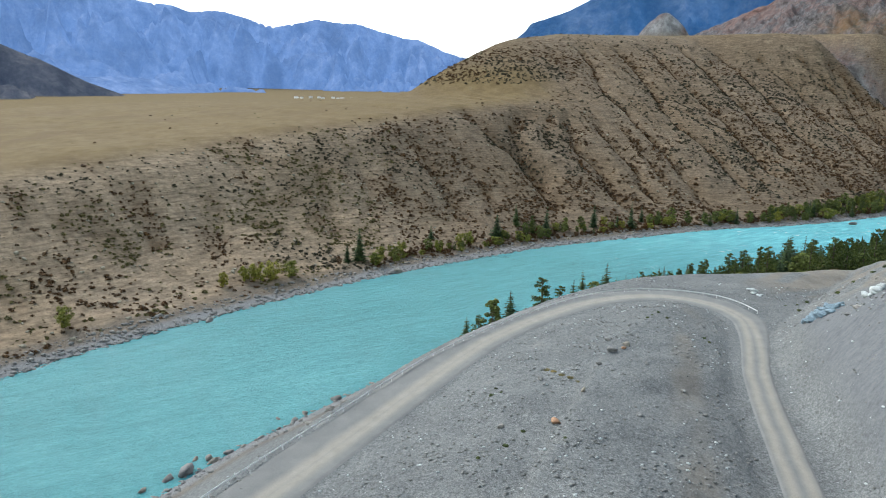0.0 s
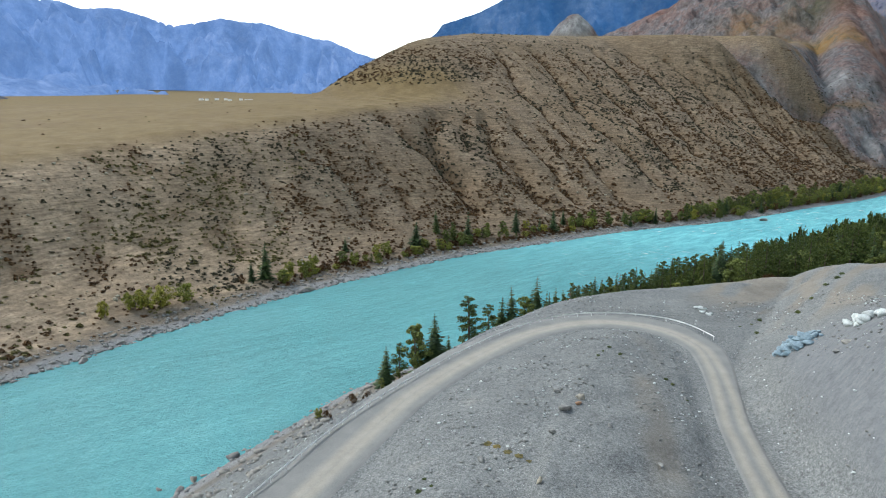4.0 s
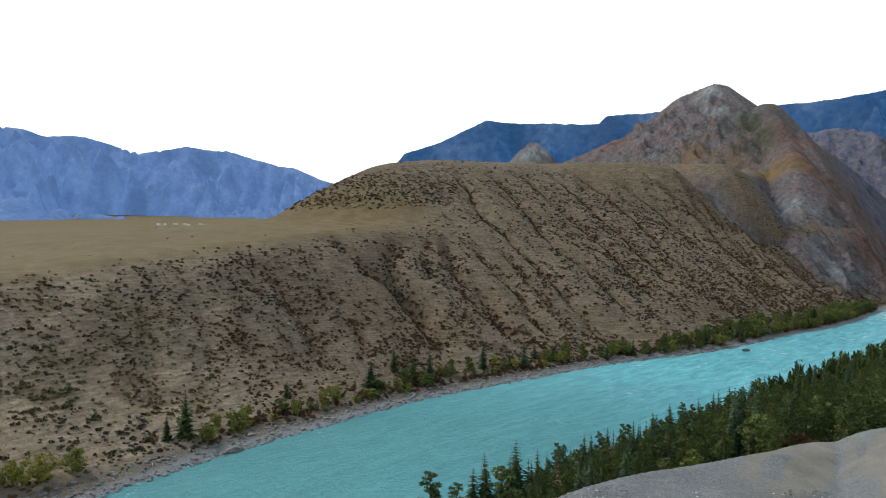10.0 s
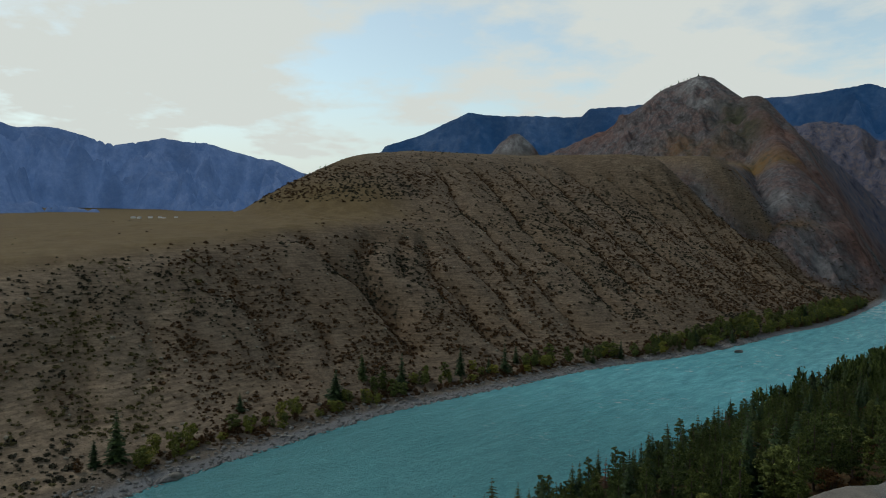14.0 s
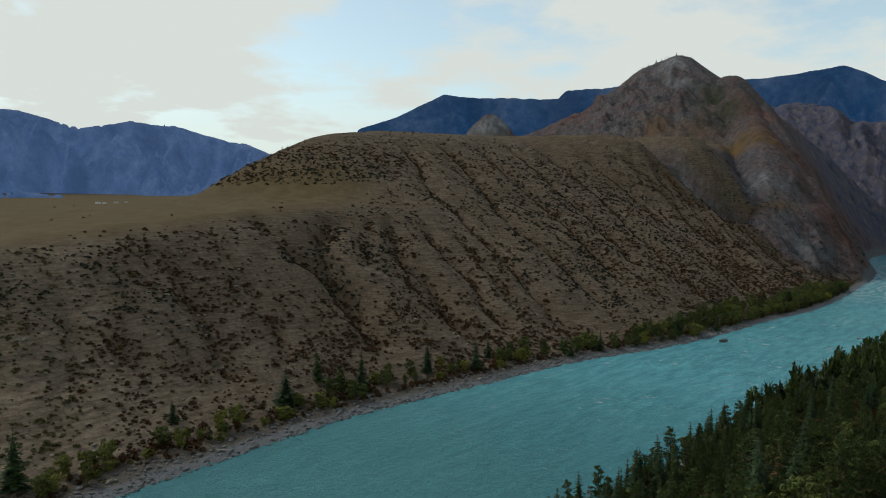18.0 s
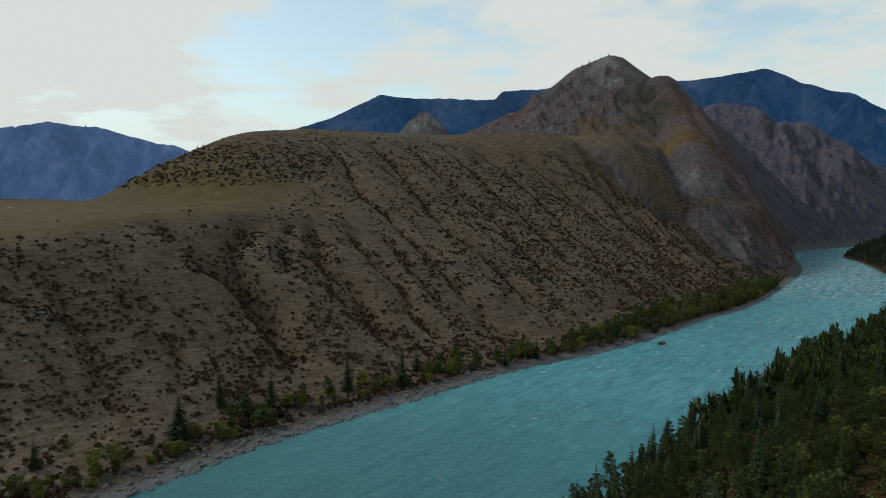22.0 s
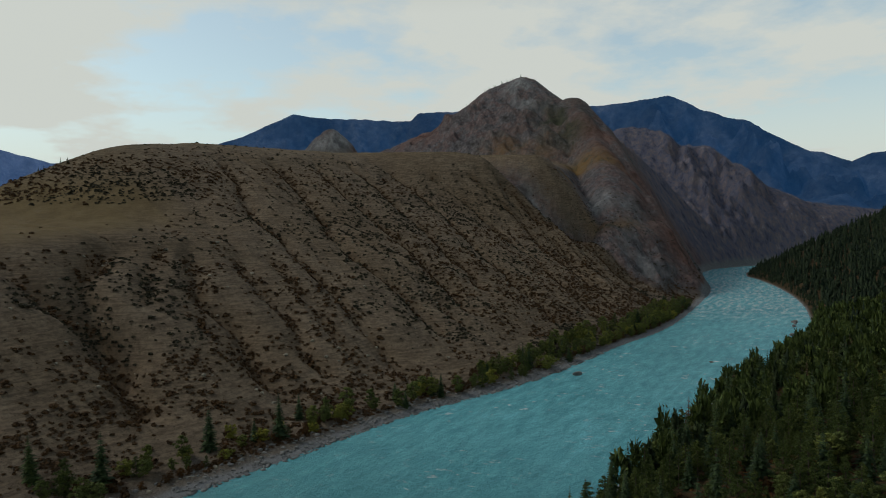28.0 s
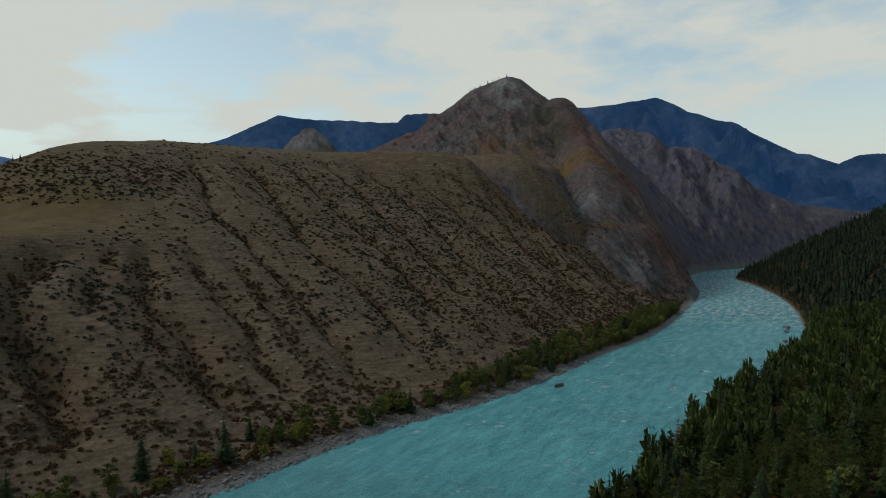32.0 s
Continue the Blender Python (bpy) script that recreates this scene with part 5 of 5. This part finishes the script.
for k, (x, y, w) in enumerate([(-73.4, 78.6, 3.2), (-76.3, 75.5, 2.4), (-74.4, 83.9, 1.3), (-69.8, 83.8, 2.2), (-68.1, 87.9, 1.8), (-63.4, 96, 2.2), (-52.3, 119.1, 2.6), (-57.5, 109.7, 1.9), (-71.5, 85, 1.8), (-59.1, 105.7, 2.0), (-63.3, 106, 1.2), (-71, 79.5, 1.5), (-66, 91, 1.4), (-61, 101, 1.6), (-79, 71, 1.7)]):
    rock("boulder", WET[k % 4], x, y, w, "grey boulder standing in the shallow water", "boulders at the near shore", -0.1, 0.35)
for k, (x, y, w) in enumerate([(222.2, 445.5, 4.2), (50.1, 370.8, 2.2), (469, 536.5, 4.5), (452, 520, 4.0), (419.6, 490.9, 4.0), (307.6, 441.8, 2.5), (-120.4, 176, 3.0), (-68, 259, 5.0), (-66, 261, 4.0), (-70.5, 257.5, 3.5), (463, 529, 3)]):
    rock("boulder", WET[k % 4], x, y, w, "dark wet boulder in the turquoise river", "boulders in the river", -0.2, 0.4)
for k, (x, y, w) in enumerate([(14.7, 64, 1.7), (17.8, 68.3, 1.2), (14.8, 71.4, 1.0), (3.2, 52.4, 0.8), (52.9, 67.1, 1.3), (51.2, 66.2, 1.0), (20, 60, 0.7), (12, 57, 0.8), (9, 45, 0.7), (16, 40, 0.8), (24, 52, 0.8), (-2, 36, 0.8)]):
    rock("rock", ROCKS[k % 5], x, y, w, "angular grey rock lying on the gravel", "rocks on the spoil bench")
rock("rusty_rock", rock_mesh(31, M_ORANGE), 5.2, 37.5, 1.15, "rust-orange rock lying on the grey gravel")
rock("rusty_rock", rock_mesh(32, M_ORANGE), 17, 66.5, 0.8, "small rust-orange rock lying on the gravel")


def heap(name, label, x, y, w, count, material, seed, flat=0.5):
    """Broken rock tipped in a heap: one thing of several blocks."""
    r = np.random.default_rng(seed)
    ob = thing(name, x, y, height(x, y), label, "rock heap")
    for k in range(count):
        b = part("block", rock_mesh(seed * 50 + k, material, 0.75), ob)
        a, d = r.uniform(0, 6.28), w * 0.5 * math.sqrt(r.random())
        bx, by = d * math.cos(a), d * math.sin(a)
        s = w * r.uniform(0.05, 0.2) * (0.8 if count > 30 else 1)
        b.matrix_basis = Matrix.Translation((bx, by, height(x + bx, y + by) - ob.location.z + s * 0.25 + 0.3 * r.random() * (0.5 * w - d))) @ pose(0, 0, 0, r.uniform(-20, 20), r.uniform(-20, 20), r.uniform(0, 360)) @ Matrix.Diagonal((s, s, s * flat * 1.4, 1))
    return ob


heap("blue_rock_heap", "heap of broken pale blue rock on the slope", 53.6, 79.8, 6.6, 60, M_PALE, 3, 0.5)
heap("white_rock_heap", "heap of large blue-white broken boulders on the slope", 58.6, 72.4, 5.2, 16, M_WHITE, 9, 0.7)
heap("white_rubble", "small scatter of white broken rock", 55, 122, 4.5, 7, M_WHITE, 5)


CHIP = (ICO1[0] * (0.75 + 0.5 * np.random.default_rng(12).random((len(ICO1[0]), 1))), ICO1[1])


def loose_stones():
    """Gravel and cobbles too many to count."""
    n = 50000
    x, y = rng.uniform(-40, 75, n), rng.uniform(12, 135, n)
    z, zone = terrain(x, y)
    w_d, w = along(ROAD, x, y)
    clump = fbm(x / 6, y / 6, 3, 181)
    ok = (zone["bench"] > 0.6) & (abs(w_d) > 4) & (rng.random(n) < np.clip(0.35 + clump * 1.6, 0.05, 1))
    x, y, z = x[ok], y[ok], z[ok]
    s = 0.05 + 0.2 * rng.random(len(x)) ** 5
    bright = rng.random(len(x)) < 0.16
    v, f = CHIP
    for name, sel, m in (("gravel", ~bright, M_STONE), ("pale_gravel", bright, M_WHITE)):
        sz = np.stack([s[sel] * 1.2, s[sel] * 0.9, s[sel] * 0.7], -1)
        tagged(new(name, scatter_mesh(name, np.stack([x[sel], y[sel], z[sel] + s[sel] * 0.2], -1), sz, v, f, m, rng)), "loose broken stones over the spoil bench", "stones", kind="stuff")
    # pale stones on the dry slope
    m = 16000
    x, y = rng.uniform(-290, 420, m), rng.uniform(90, 620, m)
    d, s = along(FAR_SHORE, x, y)
    z, zone = terrain(x, y)
    ok = (d > 8) & (d < 190) & (zone["field"] < 0.3) & (rng.random(m) < np.where(s - S0 < 300, 0.55, 0.2))
    w = 0.16 + 0.95 * rng.random(int(ok.sum())) ** 4
    tagged(new("slope_stones", scatter_mesh("slope_stones", np.stack([x[ok], y[ok], z[ok] + w * 0.1], -1), np.stack([w * 1.2, w, w * 0.8], -1), v, f, M_STONE, rng)), "loose pale stones on the dry hillside", "stones", kind="stuff")
    # rubble below the road bank
    m = 1500
    x, y = rng.uniform(-60, 20, m), rng.uniform(95, 175, m)
    d, s = along(NEAR_SHORE, x, y)
    ok = (d < -5) & (d > -22)
    w = 0.2 + 0.9 * rng.random(int(ok.sum())) ** 3
    z, _ = terrain(x[ok], y[ok])
    tagged(new("bank_rubble", scatter_mesh("bank_rubble", np.stack([x[ok], y[ok], z + w * 0.1], -1), np.stack([w * 1.2, w, w * 0.8], -1), v, f, M_STONE, rng)), "pale rubble tipped down the river bank", "stones", kind="stuff")
    # cobbles along both shores
    pts, sz = [], []
    for line, sign, a, b, count, deep in ((FAR_SHORE, 1, -60, 620, 9000, 13), (NEAR_SHORE, -1, -40, 130, 1000, 7)):
        run = np.r_[0, np.cumsum(np.linalg.norm(np.diff(line, axis=0), axis=1))]
        base = S0 if sign > 0 else S1
        for s in base + rng.uniform(a, b, count):
            k = np.searchsorted(run, s) - 1
            t = (line[k + 1] - line[k]) / np.linalg.norm(line[k + 1] - line[k])
            d = -1.0 + deep * rng.random() ** 1.6
            p = line[k] + t * (s - run[k]) + sign * np.array([-t[1], t[0]]) * d
            w = 0.10 + (0.85 if sign > 0 else 0.5) * rng.random() ** 5
            pts.append((*p, 0))
            sz.append((w * 1.25, w, w * 0.7))
    pts, sz = np.array(pts), np.array(sz)
    pts[:, 2] = np.maximum(terrain(pts[:, 0], pts[:, 1])[0], -0.15) + sz[:, 2] * 0.3
    tagged(new("shore_cobbles", scatter_mesh("shore_cobbles", pts, sz, v, f, M_STONE, rng)), "grey cobbles and stones along the water's edge", "stones", kind="stuff")


loose_stones()


# ---- small things ----
def log(x, y, long, turn, z=None):
    r = random.Random(int(x * 7 + y))
    verts, faces = [], []
    tube(verts, faces, [(0.02 * r.uniform(-1, 1), 0.02 * r.uniform(-1, 1), t) for t in (0, 0.3, 0.65, 1)], [0.035, 0.031, 0.024, 0.01], 7)
    tube(verts, faces, [(0, 0, 0.55), (0.09, 0.02, 0.66)], [0.012, 0.003], 5)
    ob = tagged(new("driftwood_log", mesh_of("driftwood_log", verts, faces, M_LOG)), "bleached driftwood log lying on the shingle", "log", "driftwood logs")
    ob.matrix_basis = Matrix.Translation((x, y, height(x, y) + 0.12)) @ pose(0, 0, 0, 84, 0, turn) @ Matrix.Diagonal((long, long, long, 1))


for x, y, long, turn in ((-40, 298, 7, 60), (-33, 303, 5, 100), (-90, 244, 4, 20), (30, 362, 5, 70), (120, 412, 5, 110), (-28, 145, 4, 30)):
    log(x, y, long, turn)

M_TUFT = leafy("dry_grass_tuft", (0.09, 0.085, 0.03), (0.20, 0.15, 0.06), 0.6)
M_TUFT_GREEN = leafy("green_tuft", (0.03, 0.045, 0.015), (0.08, 0.10, 0.03), 0.6)


def tuft(x, y, w, material, label, tall=0.7):
    v, f = shrub_shape(int(abs(x * 31 + y * 17)), 60)
    me = mesh_fast("grass_tuft", v * np.array([1, 1, tall]), f, material)
    ob = tagged(new("grass_tuft", me), label, "plant", "tufts on the spoil bench")
    ob.matrix_basis = Matrix.Translation((x, y, height(x, y) - 0.02)) @ pose(0, 0, 0, 0, 0, rng.uniform(0, 360)) @ Matrix.Diagonal((w * 0.7, w * 0.7, w * 0.7, 1))


for x, y, w in ((4.2, 56.3, 0.9), (5.2, 55.2, 0.8), (6.4, 53.6, 0.9), (7.6, 52.6, 0.8), (8.6, 51.8, 0.6)):
    tuft(x, y, w, M_TUFT, "low orange-brown dry plant on bare gravel", 0.3)
for x, y, w in ((-3.9, 46.9, 0.6), (-3.4, 49.4, 0.5), (-2.5, 47.6, 0.4), (28, 86.8, 0.6), (23.9, 85.2, 0.5), (26.6, 89, 0.6), (25.2, 87.4, 0.4), (33.3, 79.2, 0.6), (33.8, 77.5, 0.5), (34.5, 73, 0.4), (1, 35, 0.5), (-1, 31, 0.6), (6, 30, 0.4), (-4, 28, 0.5),
                (59.5, 105, 0.8), (58.7, 110.8, 0.5), (62, 113, 0.5), (66, 118, 0.9), (80, 119, 1.0), (84, 122, 1.2), (88.6, 128, 1.0), (71, 108, 0.8), (66, 103, 1.0)):
    tuft(x, y, w, M_TUFT_GREEN, "dark green tuft growing on the bare gravel")


def house(x, y, w, d, h, turn, label):
    ob = thing("house", x, y, height(x, y), label, "house", "houses in the far valley")
    bm = bmesh.new()
    box_bm(bm, w, d, h + 4, (0, 0, h / 2 - 2))
    part("wall", bm_mesh("wall", bm, M_HOUSE), ob)
    v = [(-w * 0.55, -d * 0.55, h), (w * 0.55, -d * 0.55, h), (w * 0.55, d * 0.55, h), (-w * 0.55, d * 0.55, h), (-w * 0.55, 0, h + d * 0.4), (w * 0.55, 0, h + d * 0.4)]
    part("roof", mesh_of("roof", v, [(0, 1, 5, 4), (2, 3, 4, 5), (1, 2, 5), (3, 0, 4), (3, 2, 1, 0)], M_ROOF), ob)
    ob.rotation_euler = (0, 0, radians(turn))


M_HOUSE = simple("whitewashed_wall", (0.62, 0.62, 0.6), (0.8, 0.8, 0.78), 0.3)
M_ROOF = simple("grey_roof", (0.3, 0.3, 0.32), (0.45, 0.45, 0.47), 0.3)
for k in range(9):
    house(-910 + 26 * k + rng.uniform(-8, 8), 2330 + rng.uniform(-25, 25), rng.uniform(9, 16), 8, 3.5, rng.uniform(-25, 25), "small white house with a grey roof in the valley")

# small trees on the shoulder of the hill and along the rocky peak
for k in range(14):
    plant("spruce", -66 - 3.6 * k + rng.uniform(-2, 2), 668 + 1.5 * k + rng.uniform(-10, 10), rng.uniform(3.5, 6.5), "small trees on the skyline", None, 1.1)
for k in range(16):
    t = k / 15
    plant("spruce", 470 + 95 * t + rng.uniform(-5, 5), 1278 - 34 * t + rng.uniform(-6, 3), rng.uniform(3.5, 6), "small trees on the skyline", None, 1.1)
